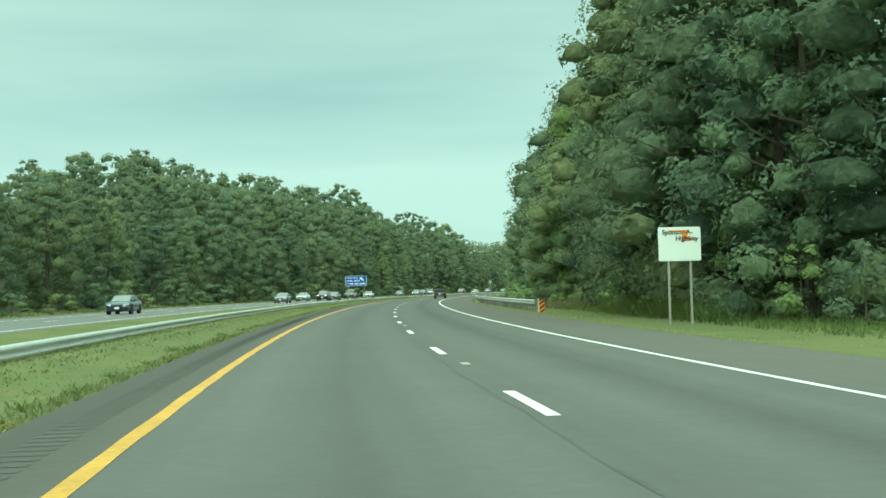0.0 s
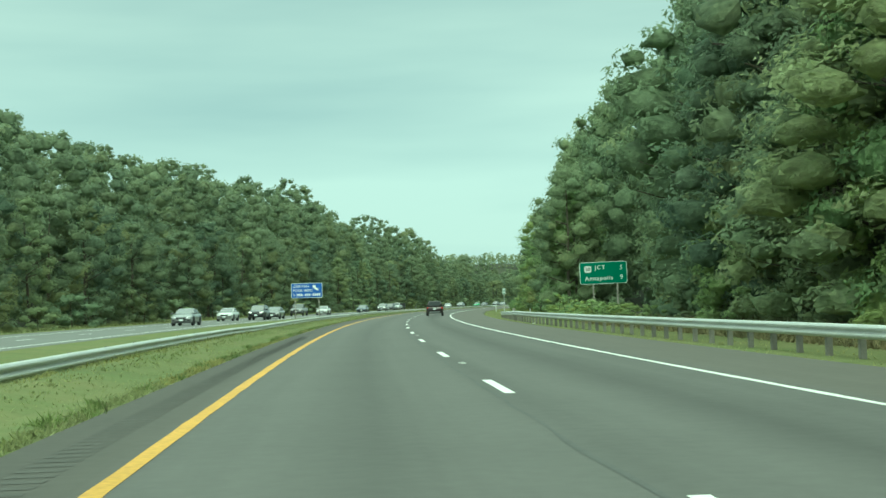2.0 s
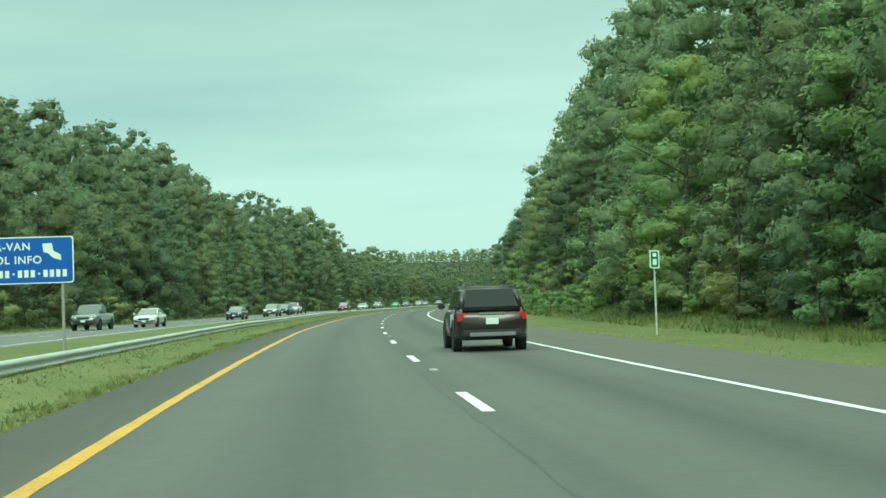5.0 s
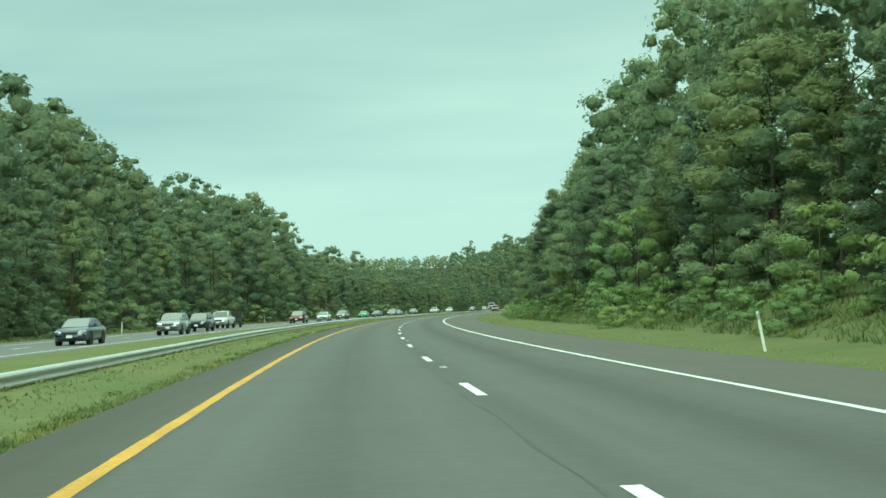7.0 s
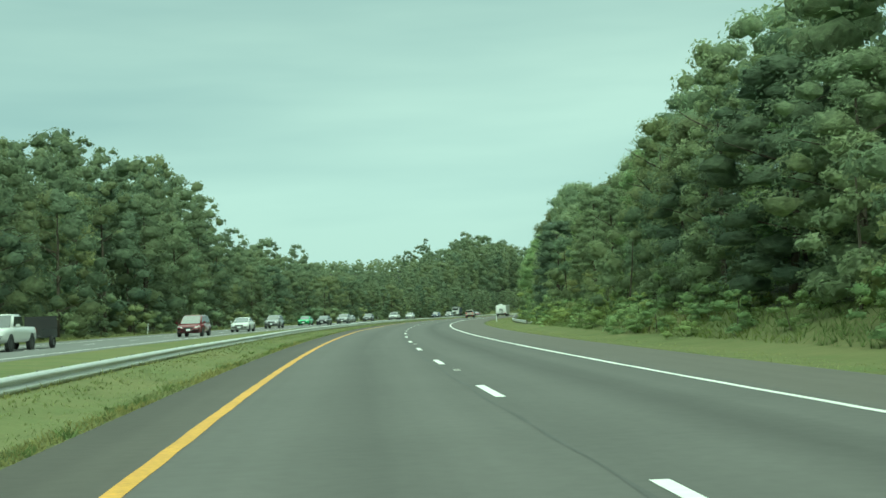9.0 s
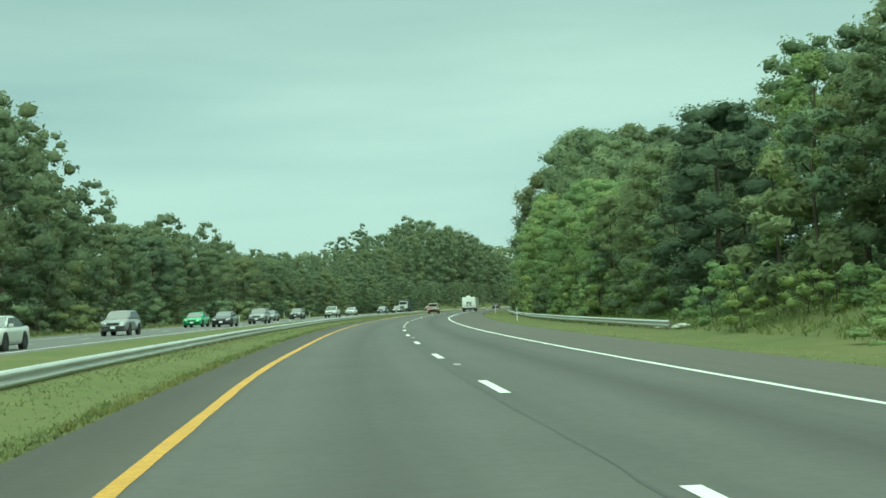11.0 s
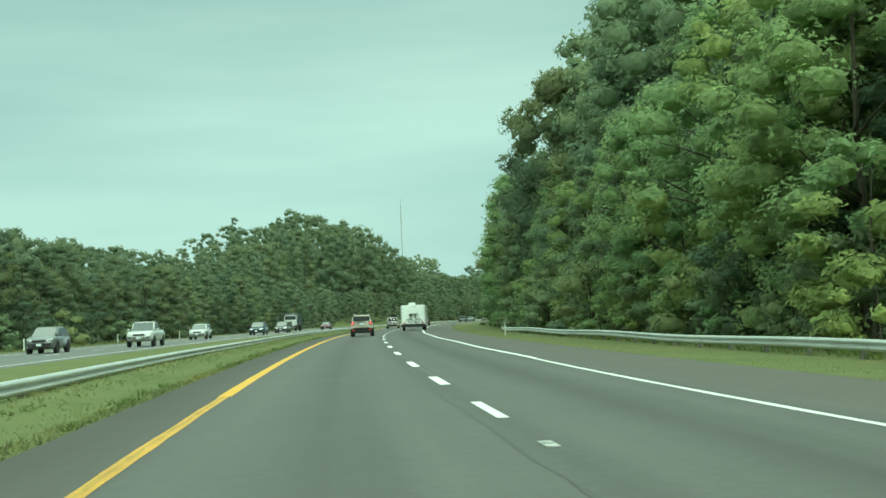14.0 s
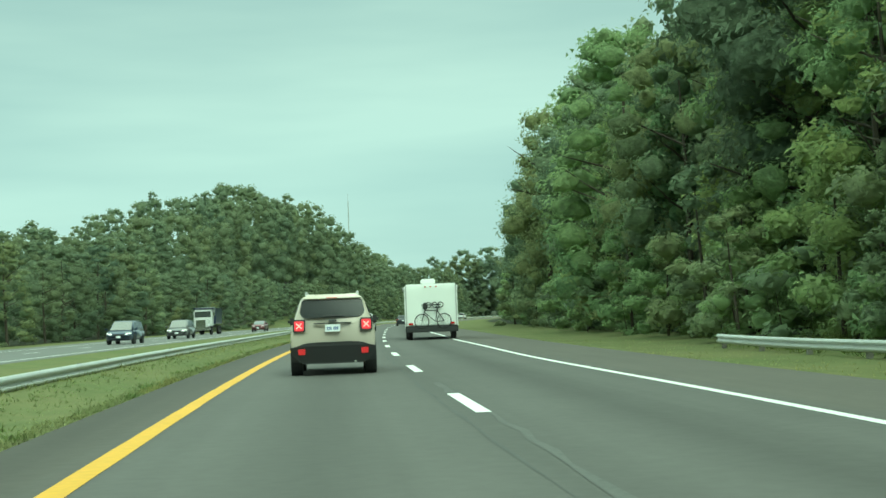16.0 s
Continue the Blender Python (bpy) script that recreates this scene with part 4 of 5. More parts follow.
# ---- grass and weeds ----
def tufts(name, count, place, height, width, mat, label, seed, blades=3):
    """Blades of grass as one mesh; place gives s and d of a tuft."""
    rnd = random.Random(seed)
    V, F = [], []
    for k in range(count):
        s, d = place(rnd)
        p = on(s, d, ground_z(s, d) - 0.03)
        hh = height(rnd, s)
        for b in range(blades):
            a = rnd.uniform(0, 6.28)
            q = p + Vector((rnd.gauss(0, width * 2), rnd.gauss(0, width * 2), 0))
            e = Vector((math.cos(a), math.sin(a), 0))
            tip = Vector((rnd.gauss(0, 0.5), rnd.gauss(0, 0.5), 0.85)) * hh * rnd.uniform(0.6, 1.15)
            i = len(V)
            V += [q - e * width, q + e * width, q + tip]
            F.append((i, i + 1, i + 2))
    co = np.array([v[:] for v in V]).reshape(-1, 3, 3)
    lie = unit(np.array([0, 0, 1.0]) + 0.28 * np.random.default_rng(seed).normal(size=(len(co), 3)))
    away = np.sum(np.cross(co[:, 1] - co[:, 0], co[:, 2] - co[:, 0]) * lie, 1) < 0
    co[away] = co[away][:, ::-1]
    shape = co.reshape(-1, 3), np.arange(3 * len(co)).reshape(-1, 3), np.repeat(lie, 3, 0)
    return tagged(crown_mesh(name, shape, mat), label, "grass", kind="stuff")


def patchy(s, k):
    return 0.5 + 0.5 * noise.noise(Vector((s * 0.16, k, 0))) + 0.35 * noise.noise(Vector((s * 0.8, k, 5)))


def weed_clump(r):
    """A spot in one of the weed clumps."""
    k = r.randrange(300)
    q = random.Random(900 + k)
    return 50 + 680 * q.random() + r.gauss(0, 0.13), -1.45 - abs(q.gauss(0, 0.35)) + r.gauss(0, 0.07)


tufts("median_weeds", 10500, lambda r: (r.uniform(50, 760), -1.40 - abs(r.gauss(0, 0.22))), lambda r, s: 0.05 + 0.24 * r.random() * max(0, patchy(s, 3)) ** 1.6, 0.022, WEED, "ragged weeds along the asphalt edge of the median", 81, 4)
tufts("median_weeds", 2600, weed_clump, lambda r, s: r.uniform(0.07, 0.2), 0.018, TALL, "dark broad-leaved weeds in clumps along the median edge", 86, 5)
tufts("median_grass", 60000, lambda r: (r.uniform(50, 750), -1.5 - 3.4 * r.random() ** 1.25), lambda r, s: r.uniform(0.04, 0.09) + 0.12 * max(0, patchy(s, 5) - 0.5) * r.random(), 0.02, BLADE, "short pale green median grass", 82, 2)
tufts("rail_grass", 6500, lambda r: (r.uniform(50, 760), r.gauss(-3.9, 0.16)), lambda r, s: (0.08 + 0.12 * r.random()) * (0.45 if 440 < s < 560 else 1.0), 0.02, BLADE, "longer uncut grass under the guard rail", 87, 3)
tufts("verge_grass", 16000, lambda r: (r.uniform(70, 680), 11.5 + 4.0 * r.random() ** 1.2), lambda r, s: r.uniform(0.05, 0.12), 0.014, BLADE, "short grass on the verge", 83, 2)
tufts("tall_verge_grass", 20000, lambda r: (r.uniform(70, 660), 15.3 + 4.5 * r.random()), lambda r, s: r.uniform(0.15, 0.35) + 0.35 * max(0.0, patchy(s, 9)), 0.022, TALL, "tall unmown grass before the trees", 84, 3)
tufts("reeds", 2600, lambda r: (r.uniform(91, 116), 16.0 + 2.4 * r.random()), lambda r, s: r.uniform(0.7, 1.5), 0.02, TALL, "tall green reeds before the trees", 89, 3)
tufts("dry_bank_grass", 7500, lambda r: (r.uniform(132, 192), 15.0 + 4.5 * r.random()), lambda r, s: r.uniform(0.25, 0.75), 0.03, DRY, "tall tawny dry grass on the bank behind the guard rail", 88, 3)
tufts("far_verge_grass", 6000, lambda r: (r.uniform(130, 680), -22.6 - 3.0 * r.random()), lambda r, s: r.uniform(0.15, 0.5), 0.03, BLADE, "rough grass beyond the opposite road", 85, 2)


# ---- vehicles ----
GLASS = material("tinted_car_glass", (0.012, 0.015, 0.016), 0.1, 0.0)
GLASS.node_tree.nodes["Principled BSDF"].inputs["Specular IOR Level"].default_value = 0.3
WINDSCREEN = material("windscreen_glass", (0.05, 0.056, 0.055), 0.06, coat=1.0)
WINDSCREEN.node_tree.nodes["Principled BSDF"].inputs["Specular IOR Level"].default_value = 1.0
TYRE = material("tyre_rubber", (0.018, 0.018, 0.018), 0.85, scale=4.0, spread=0.2)
TRIM = material("black_plastic", (0.022, 0.023, 0.024), 0.6, scale=1.5, spread=0.15)
RIM = material("alloy", (0.45, 0.46, 0.47), 0.3, 0.9)
RAIL_GREY = material("satin_silver_rail", (0.72, 0.73, 0.74), 0.35, 0.3)
CHROME = material("chrome", (0.7, 0.7, 0.7), 0.15, 1.0)
RED_LENS = material("red_lens", (0.45, 0.012, 0.012), 0.15, coat=0.5)
RED_LIT = material("lit_red_lens", (0.75, 0.03, 0.06), 0.3, emit=0.35)
# for bumper reflectors: no lamp there, their brightness is put in as emission
RED_GLOW = material("glowing_red_reflector", (0.6, 0.03, 0.04), 0.3, emit=0.35)
PINK_LIT = material("lit_cross", (0.9, 0.42, 0.40), 0.3, emit=0.7)
CLEAR = material("headlamp", (0.75, 0.76, 0.78), 0.12, coat=0.6)
CLEAR_LIT = material("lit_headlamp", (1.0, 0.98, 0.92), 0.2, emit=1.0)
PLATE = material("number_plate", (0.72, 0.76, 0.78), 0.4)
PLATE_INK = material("plate_ink", (0.08, 0.12, 0.3), 0.5)


def paint(name, colour, metal=0.3):
    return material(name, colour, 0.32, metal, scale=0.6, spread=0.05, coat=0.7)


WHITE_CAR, SILVER_CAR, GREY_CAR, DARK_CAR = paint("white_car_paint", (0.58, 0.59, 0.58), 0), paint("silver_car_paint", (0.25, 0.26, 0.27)), paint("grey_car_paint", (0.16, 0.165, 0.17)), paint("dark_car_paint", (0.03, 0.032, 0.04))
RED_CAR, GREEN_CAR, BLUE_CAR, TAN_CAR = paint("maroon_car_paint", (0.13, 0.015, 0.025)), paint("green_car_paint", (0.05, 0.40, 0.12)), paint("slate_car_paint", (0.06, 0.08, 0.12)), paint("sand_car_paint", (0.57, 0.52, 0.45), 0.1)
BLACKCHERRY = paint("black_cherry_paint", (0.028, 0.018, 0.02))

KINDS = {
    "sedan": dict(L=4.75, W=1.83, H=1.47, wb=2.75, r=0.34, low=0.22, rear=1.04, belt=0.97, hood=0.93, nose=0.80, cab=(-1.95, -0.85, 0.15, 1.3)),
    "suv": dict(L=4.65, W=1.87, H=1.70, wb=2.7, r=0.37, low=0.30, rear=1.08, belt=1.09, hood=1.07, nose=0.95, cab=(-2.25, -1.75, 0.3, 1.3)),
    "minivan": dict(L=5.05, W=1.97, H=1.74, wb=3.0, r=0.34, low=0.28, rear=1.05, belt=1.03, hood=1.0, nose=0.84, cab=(-2.45, -2.15, 0.55, 1.8)),
    "pickup": dict(L=5.7, W=1.97, H=1.88, wb=3.6, r=0.39, low=0.42, rear=1.22, belt=1.2, hood=1.18, nose=1.05, cab=(-0.75, -0.6, 0.75, 1.35)),
    "jeep": dict(L=4.25, W=1.86, H=1.76, wb=2.57, r=0.36, low=0.34, rear=1.16, belt=1.15, hood=1.08, nose=0.97, cab=(-2.05, -1.86, 0.4, 1.0)),
}


def skin(bm, loops):
    rings = [[bm.verts.new(p) for p in loop] for loop in loops]
    n = len(rings[0])
    for a, b in zip(rings, rings[1:]):
        for i in range(n):
            bm.faces.new((a[i], a[(i + 1) % n], b[(i + 1) % n], b[i]))
    bm.faces.new(rings[0][::-1])
    bm.faces.new(rings[-1])


def wheel(parent, x, y, r, width):
    side = 1 if x > 0 else -1
    prof = [(0.62 * r, 0.5), (0.9 * r, 0.5), (r, 0.36), (r, -0.36), (0.9 * r, -0.5), (0.62 * r, -0.5)]
    w = new("wheel")
    w.parent = parent
    w.location = (x, y, r)
    bm = bmesh.new()
    n = 24
    rings = [[bm.verts.new((side * k * width, q * math.cos(6.28319 * i / n), q * math.sin(6.28319 * i / n))) for q, k in prof] for i in range(n)]
    for i in range(n):
        for j in range(len(prof)):
            k = (j + 1) % len(prof)
            bm.faces.new((rings[i][j], rings[i][k], rings[(i + 1) % n][k], rings[(i + 1) % n][j]))
    part("tyre", bm, TYRE, w, smooth_faces=True)
    bm = bmesh.new()
    tube(bm, (side * -0.1 * width, 0, 0), (side * 0.30 * width, 0, 0), 0.63 * r, 20)
    for i in range(5):
        a = 6.28319 * i / 5
        box(bm, (side * 0.34 * width, 0.32 * r * math.cos(a), 0.32 * r * math.sin(a)), (0.03, 0.1 * r, 0.58 * r), 0.0, Euler((a - math.pi / 2, 0, 0)).to_matrix())
    part("rim", bm, RIM, w)
    return w


def pane(parent, name, q, u0, u1, v0, v1, mat=None, lift=0.012):
    """A slab of glass on the quad q (four corners), over a part of it."""
    def at(u, v):
        return q[0].lerp(q[1], u).lerp(q[3].lerp(q[2], u), v)
    n = (q[1] - q[0]).cross(q[3] - q[0]).normalized()
    c = [at(u0, v0), at(u1, v0), at(u1, v1), at(u0, v1)]
    vs = [p + n * lift for p in c] + [p - n * 0.02 for p in c]
    fs = [(0, 1, 2, 3), (7, 6, 5, 4)] + [(i, i + 4, (i + 1) % 4 + 4, (i + 1) % 4) for i in range(4)]
    return mesh(name, vs, fs, mat or GLASS, parent)


def vehicle(kind, mat, label, category, s, d, oncoming=True, lit=False, name="car", scale=1.0, roof_rack=False):
    k = KINDS[kind]
    L, W, H, low = k["L"], k["W"] / 2, k["H"], k["low"]
    yr, yt, ft, fb = k["cab"]
    car = tagged(new(name), label, category)
    loops = []
    for y, f in ((-L / 2, 0.84), (-L / 2 + 0.05, 0.91), (-L / 2 + 0.22, 0.975), (-L / 2 + 0.6, 1.0), (yt, 1.0), (0.0, 1.0), (ft, 1.0), (fb, 0.995), (L / 2 - 0.75, 0.985), (L / 2 - 0.3, 0.95), (L / 2 - 0.1, 0.88), (L / 2, 0.76)):
        top = float(np.interp(y, [-L / 2, -L / 2 + 0.12, yr + 0.1, fb, L / 2 - 0.35, L / 2 - 0.08, L / 2], [k["rear"] - 0.16, k["rear"] - 0.03, k["belt"] + 0.02, k["hood"] + 0.02, k["nose"] + 0.08, k["nose"] - 0.06, k["nose"] - 0.2]))
        b = low + (0.12 if abs(y) > L / 2 - 0.15 else 0.0)
        half = [(0.78 * f * W, b), (0.96 * f * W, b + 0.06), (f * W, b + 0.24), (f * W, b + (top - b) * 0.55), (0.985 * f * W, top - 0.16), (0.93 * f * W, top - 0.04), (0.85 * f * W, top)]
        loops.append([Vector((x, y, z)) for x, z in half] + [Vector((-x, y, z)) for x, z in half[::-1]])
    bm = bmesh.new()
    skin(bm, loops)
    body = part("body", bm, mat, car, smooth_faces=True)
    b0, t0 = k["belt"] - 0.04, H - 0.03
    wb_, wt = W * 0.90, W * (0.80 if kind in ("jeep", "pickup") else 0.74)
    corner = {(i, j): Vector(((wb_ if j == 0 else wt) * i[0], {(0, -1): yr, (1, -1): yt, (0, 1): fb, (1, 1): ft}[(j, i[1])], b0 if j == 0 else t0)) for i in ((-1, -1), (1, -1), (1, 1), (-1, 1)) for j in (0, 1)}
    bm = bmesh.new()
    vs = {q: bm.verts.new(p) for q, p in corner.items()}
    order = [(-1, -1), (1, -1), (1, 1), (-1, 1)]
    for a, b in zip(order, order[1:] + order[:1]):
        bm.faces.new((vs[(a, 0)], vs[(b, 0)], vs[(b, 1)], vs[(a, 1)]))
    bm.faces.new([vs[(a, 1)] for a in order])
    bm.faces.new([vs[(a, 0)] for a in order[::-1]])
    bmesh.ops.bevel(bm, geom=[e for e in bm.edges if e.verts[0].co.z > b0 + 0.01 or e.verts[1].co.z > b0 + 0.01], offset=0.09, segments=4, affect="EDGES")
    for v in bm.verts:
        if v.co.z > t0 - 0.1:
            v.co.z += 0.035 * (1 - (v.co.x / wt) ** 2) * min(1.0, (v.co.z - t0 + 0.1) / 0.1)
    part("cabin", bm, mat, car, smooth_faces=True)
    C = lambda i, j: corner[(i, j)]
    pane(car, "rear_window", [C((-1, -1), 0), C((1, -1), 0), C((1, -1), 1), C((-1, -1), 1)], 0.08, 0.92, 0.14 if kind != "jeep" else 0.18, 0.86)
    pane(car, "windshield", [C((1, 1), 0), C((-1, 1), 0), C((-1, 1), 1), C((1, 1), 1)], 0.06, 0.94, 0.06, 0.92, WINDSCREEN)
    for sg in (-1, 1):
        q = [C((1, -1), 0), C((1, 1), 0), C((1, 1), 1), C((1, -1), 1)] if sg > 0 else [C((-1, 1), 0), C((-1, -1), 0), C((-1, -1), 1), C((-1, 1), 1)]
        cuts = ((0.08, 0.47), (0.50, 0.90)) if kind in ("sedan", "pickup") else ((0.05, 0.27), (0.30, 0.58), (0.61, 0.92))
        for a, b in cuts:
            pane(car, "side_window", q, a if sg > 0 else 1 - b, b if sg > 0 else 1 - a, 0.12, 0.84)
        for y in (-k["wb"] / 2, k["wb"] / 2):
            single("wheel_arch", lambda bm: tube(bm, (sg * (W - 0.2), y, k["r"] + 0.03), (sg * (W + 0.006), y, k["r"] + 0.03), k["r"] + 0.075, 24), TRIM, car)
            wheel(car, sg * (W - 0.1), y, k["r"], 0.23)
        single("mirror", lambda bm: box(bm, (sg * (W + 0.1), fb - 0.35, b0 + 0.12), (0.2, 0.12, 0.15), 0.03), mat if kind != "jeep" else TRIM, car)
        zf = k["nose"] - 0.16
        single("headlight", lambda bm: box(bm, (sg * W * 0.68, L / 2 - 0.17, zf + 0.07), (0.44, 0.22, 0.14), 0.05, Euler((0, sg * -0.16, sg * -0.5)).to_matrix()), CLEAR_LIT if lit else CLEAR, car)
        single("fog_lamp_recess", lambda bm: box(bm, (sg * W * 0.66, L / 2 - 0.06, low + 0.24), (0.26, 0.16, 0.13), 0.04), TRIM, car)
        if kind != "jeep":
            single("taillight", lambda bm: box(bm, (sg * W * 0.78, -L / 2 + 0.10, k["rear"] - 0.2), (0.3, 0.16, 0.22), 0.03), RED_LENS, car)
    single("grille", lambda bm: box(bm, (0, L / 2 - 0.02, k["nose"] - 0.17), (0.85, 0.06, 0.16), 0.02), TRIM, car)
    single("lower_intake", lambda bm: box(bm, (0, L / 2 - 0.04, low + 0.19), (W * 0.95, 0.14, 0.13), 0.04), TRIM, car)
    single("front_bumper", lambda bm: box(bm, (0, L / 2 - 0.055, low + 0.33), (W * 1.5, 0.15, 0.12), 0.05), mat, car)
    single("front_plate", lambda bm: box(bm, (0, L / 2 + 0.04, low + 0.26), (0.32, 0.02, 0.16)), PLATE, car)
    if kind != "jeep":
        single("rear_bumper", lambda bm: box(bm, (0, -L / 2 + 0.06, low + 0.2), (W * 1.7, 0.2, 0.24), 0.05), TRIM if kind in ("suv", "pickup") else mat, car)
        single("rear_plate", lambda bm: box(bm, (0, -L / 2 - 0.008, k["rear"] - 0.3), (0.32, 0.02, 0.16)), PLATE, car)
    if kind == "pickup":
        single("bed_floor", lambda bm: box(bm, (0, -1.75, k["rear"] + 0.006), (W * 1.5, 1.9, 0.02)), TRIM, car)
    if roof_rack:
        for sg in (-1, 1):
            single("roof_rail", lambda bm: (box(bm, (sg * wt * 0.92, (yt + ft) / 2, H + 0.035), (0.04, ft - yt - 0.2, 0.03), 0.01), box(bm, (sg * wt * 0.92, yt + 0.16, H + 0.01), (0.05, 0.1, 0.06), 0.01), box(bm, (sg * wt * 0.92, ft - 0.16, H + 0.01), (0.05, 0.1, 0.06), 0.01)), CHROME, car)
    car.matrix_basis = road_pose(s, d, 0.0, 180 if oncoming else 0) @ Matrix.Scale(scale, 4)
    return car


# the small tan off-roader ahead
JEEP_SIDE = [(0.60, 0.30), (0.78, 0.33), (0.89, 0.46), (0.93, 0.68), (0.935, 0.86), (0.925, 1.0), (0.895, 1.12), (0.85, 1.22), (0.79, 1.40), (0.725, 1.60), (0.68, 1.69), (0.60, 1.745), (0.35, 1.775)]


def slope(z):
    """How far the tail leans forward at a height."""
    return 0.03 * smooth(0.75, 1.1, z) + 0.17 * max(0.0, z - 1.15) / 0.65 + 0.1 * smooth(0.6, 0.3, z)


def off_roader():
    L = 4.25
    car = tagged(new("car"), "sand-coloured compact off-road car with lit red tail lamps", "car")
    loops = []
    for y, f in ((-L / 2, 0.955), (-L / 2 + 0.025, 0.98), (-L / 2 + 0.08, 0.995), (-L / 2 + 0.25, 1.0), (-1.0, 1.0), (0.0, 1.0), (0.42, 1.0), (1.05, 1.0), (1.7, 0.99), (1.95, 0.96), (2.08, 0.92), (L / 2, 0.84)):
        roof = float(np.interp(y, [0.42, 1.05, 1.8, L / 2], [2.0, 1.10, 1.02, 0.9]))
        half = []
        for x, z in JEEP_SIDE:
            zz = 1.0 + (z - 1.0) * f
            if zz > roof:
                x, zz = x + 0.1 * min(1, zz - roof), roof + 0.02 * (zz - roof)
            half.append((x * f, y + (slope(zz) if y < -1.5 else 0.0), zz))
        loops.append([Vector(p) for p in half] + [Vector((-x, yy, z)) for x, yy, z in half[::-1]])
    bm = bmesh.new()
    skin(bm, loops)
    part("body", bm, TAN_CAR, car, smooth_faces=True)

    def sheet(name, outline, y0, thick, mat, label="", parent=None):
        """A slab on the tail, with an outline in x and z."""
        n = len(outline)
        vs = [(x, -L / 2 + slope(z) + y0 - thick, z) for x, z in outline] + [(x, -L / 2 + slope(z) + y0 + 0.04, z) for x, z in outline]
        fs = [tuple(range(n)), tuple(range(n, 2 * n))[::-1]] + [(i, i + n, (i + 1) % n + n, (i + 1) % n) for i in range(n)]
        ob = mesh(name, vs, fs, mat, parent or car, label)
        return ob

    def rounded(cx, cz, w0, w1, h, r_top, r_low, n=6):
        """A rounded outline, w0 half-width at the top and w1 at the bottom."""
        pts = []
        for (sx, sz, a0, r) in ((1, 1, 0, r_top), (-1, 1, 90, r_top), (-1, -1, 180, r_low), (1, -1, 270, r_low)):
            w = w0 if sz > 0 else w1
            for i in range(n + 1):
                a = radians(a0 + 90 * i / n)
                pts.append((cx + sx * (w - r) + r * math.cos(a), cz + sz * (h - r) + r * math.sin(a)))
        return pts

    sheet("rear_window", rounded(0, 1.462, 0.655, 0.69, 0.185, 0.05, 0.14), 0.01, 0.022, GLASS)
    sheet("rear_window_seal", rounded(0, 1.462, 0.672, 0.708, 0.2, 0.06, 0.15), 0.01, 0.014, TRIM)
    sheet("spoiler", rounded(0, 1.735, 0.56, 0.64, 0.045, 0.03, 0.03), -0.03, 0.07, TAN_CAR)
    sheet("high_brake_lamp", rounded(0, 1.70, 0.12, 0.12, 0.008, 0.006, 0.006), -0.03, 0.075, RED_LENS)
    top = [(x, 0.725 - 0.10 * smooth(0.55, 0.93, abs(x))) for x in np.linspace(-0.935, 0.935, 15)]
    sheet("bumper_cladding", [(0.60, 0.26), (0.72, 0.29), (0.90, 0.34), (0.93, 0.5)] + top[::-1] + [(-0.93, 0.5), (-0.90, 0.34), (-0.72, 0.29), (-0.60, 0.26)], 0.0, 0.045, TRIM, "matt black lower bumper")
    sheet("bumper_slot", rounded(0, 0.715, 0.42, 0.42, 0.018, 0.015, 0.015), 0.0, 0.052, BLACK)
    # dark strip laid on as the shade of the tailgate's crease; the body has no fold
    sheet("tailgate_crease", rounded(0, 1.142, 0.42, 0.40, 0.014, 0.012, 0.012), 0.0, 0.012, TRIM)
    sheet("badge", rounded(0, 1.195, 0.085, 0.085, 0.026, 0.02, 0.02), 0.0, 0.02, TRIM)
    sheet("wiper", rounded(0.0, 1.305, 0.2, 0.22, 0.012, 0.01, 0.01), 0.0, 0.04, TRIM)
    pl = sheet("rear_plate", rounded(0.0, 1.035, 0.165, 0.165, 0.078, 0.015, 0.015), 0.0, 0.018, PLATE)
    for x in (-0.115, -0.077, -0.039, 0.03, 0.068, 0.106):
        sheet("plate_bar", rounded(x, 1.03, 0.013, 0.013, 0.036, 0.004, 0.004, 2), 0.0, 0.022, PLATE_INK, "", pl)
    for sg in (-1, 1):
        lamp = new("tail_lamp")
        lamp.parent = car
        lamp["label"] = "square lit red tail lamp with a pale cross"
        sheet("housing", rounded(sg * 0.735, 1.10, 0.14, 0.136, 0.142, 0.045, 0.045), 0.02, 0.05, TRIM, "", lamp)
        sheet("lens", rounded(sg * 0.735, 1.10, 0.106, 0.102, 0.108, 0.03, 0.03), 0.02, 0.065, RED_LIT, "", lamp)
        for a in (-45, 45):
            c, q = math.cos(radians(a)), math.sin(radians(a))
            sheet("cross", [(sg * 0.735 + u * c * 0.085 - v * q * 0.013, 1.10 + u * q * 0.085 + v * c * 0.013) for u, v in ((-1, -1), (1, -1), (1, 1), (-1, 1))], 0.02, 0.072, PINK_LIT, "", lamp)
        sheet("bumper_reflector", rounded(sg * 0.69, 0.53, 0.078, 0.074, 0.062, 0.02, 0.02), 0.0, 0.055, RED_GLOW)
        single("roof_rail", lambda bm: (box(bm, (sg * 0.57, -0.6, 1.835), (0.045, 2.0, 0.035), 0.012), box(bm, (sg * 0.57, -1.5, 1.80), (0.06, 0.2, 0.11), 0.02), box(bm, (sg * 0.57, 0.3, 1.80), (0.06, 0.18, 0.09), 0.02)), RAIL_GREY, car)
        single("mirror", lambda bm: (box(bm, (sg * 0.99, 0.62, 1.2), (0.2, 0.12, 0.17), 0.05), box(bm, (sg * 0.9, 0.66, 1.12), (0.12, 0.06, 0.05), 0.01)), TRIM, car)
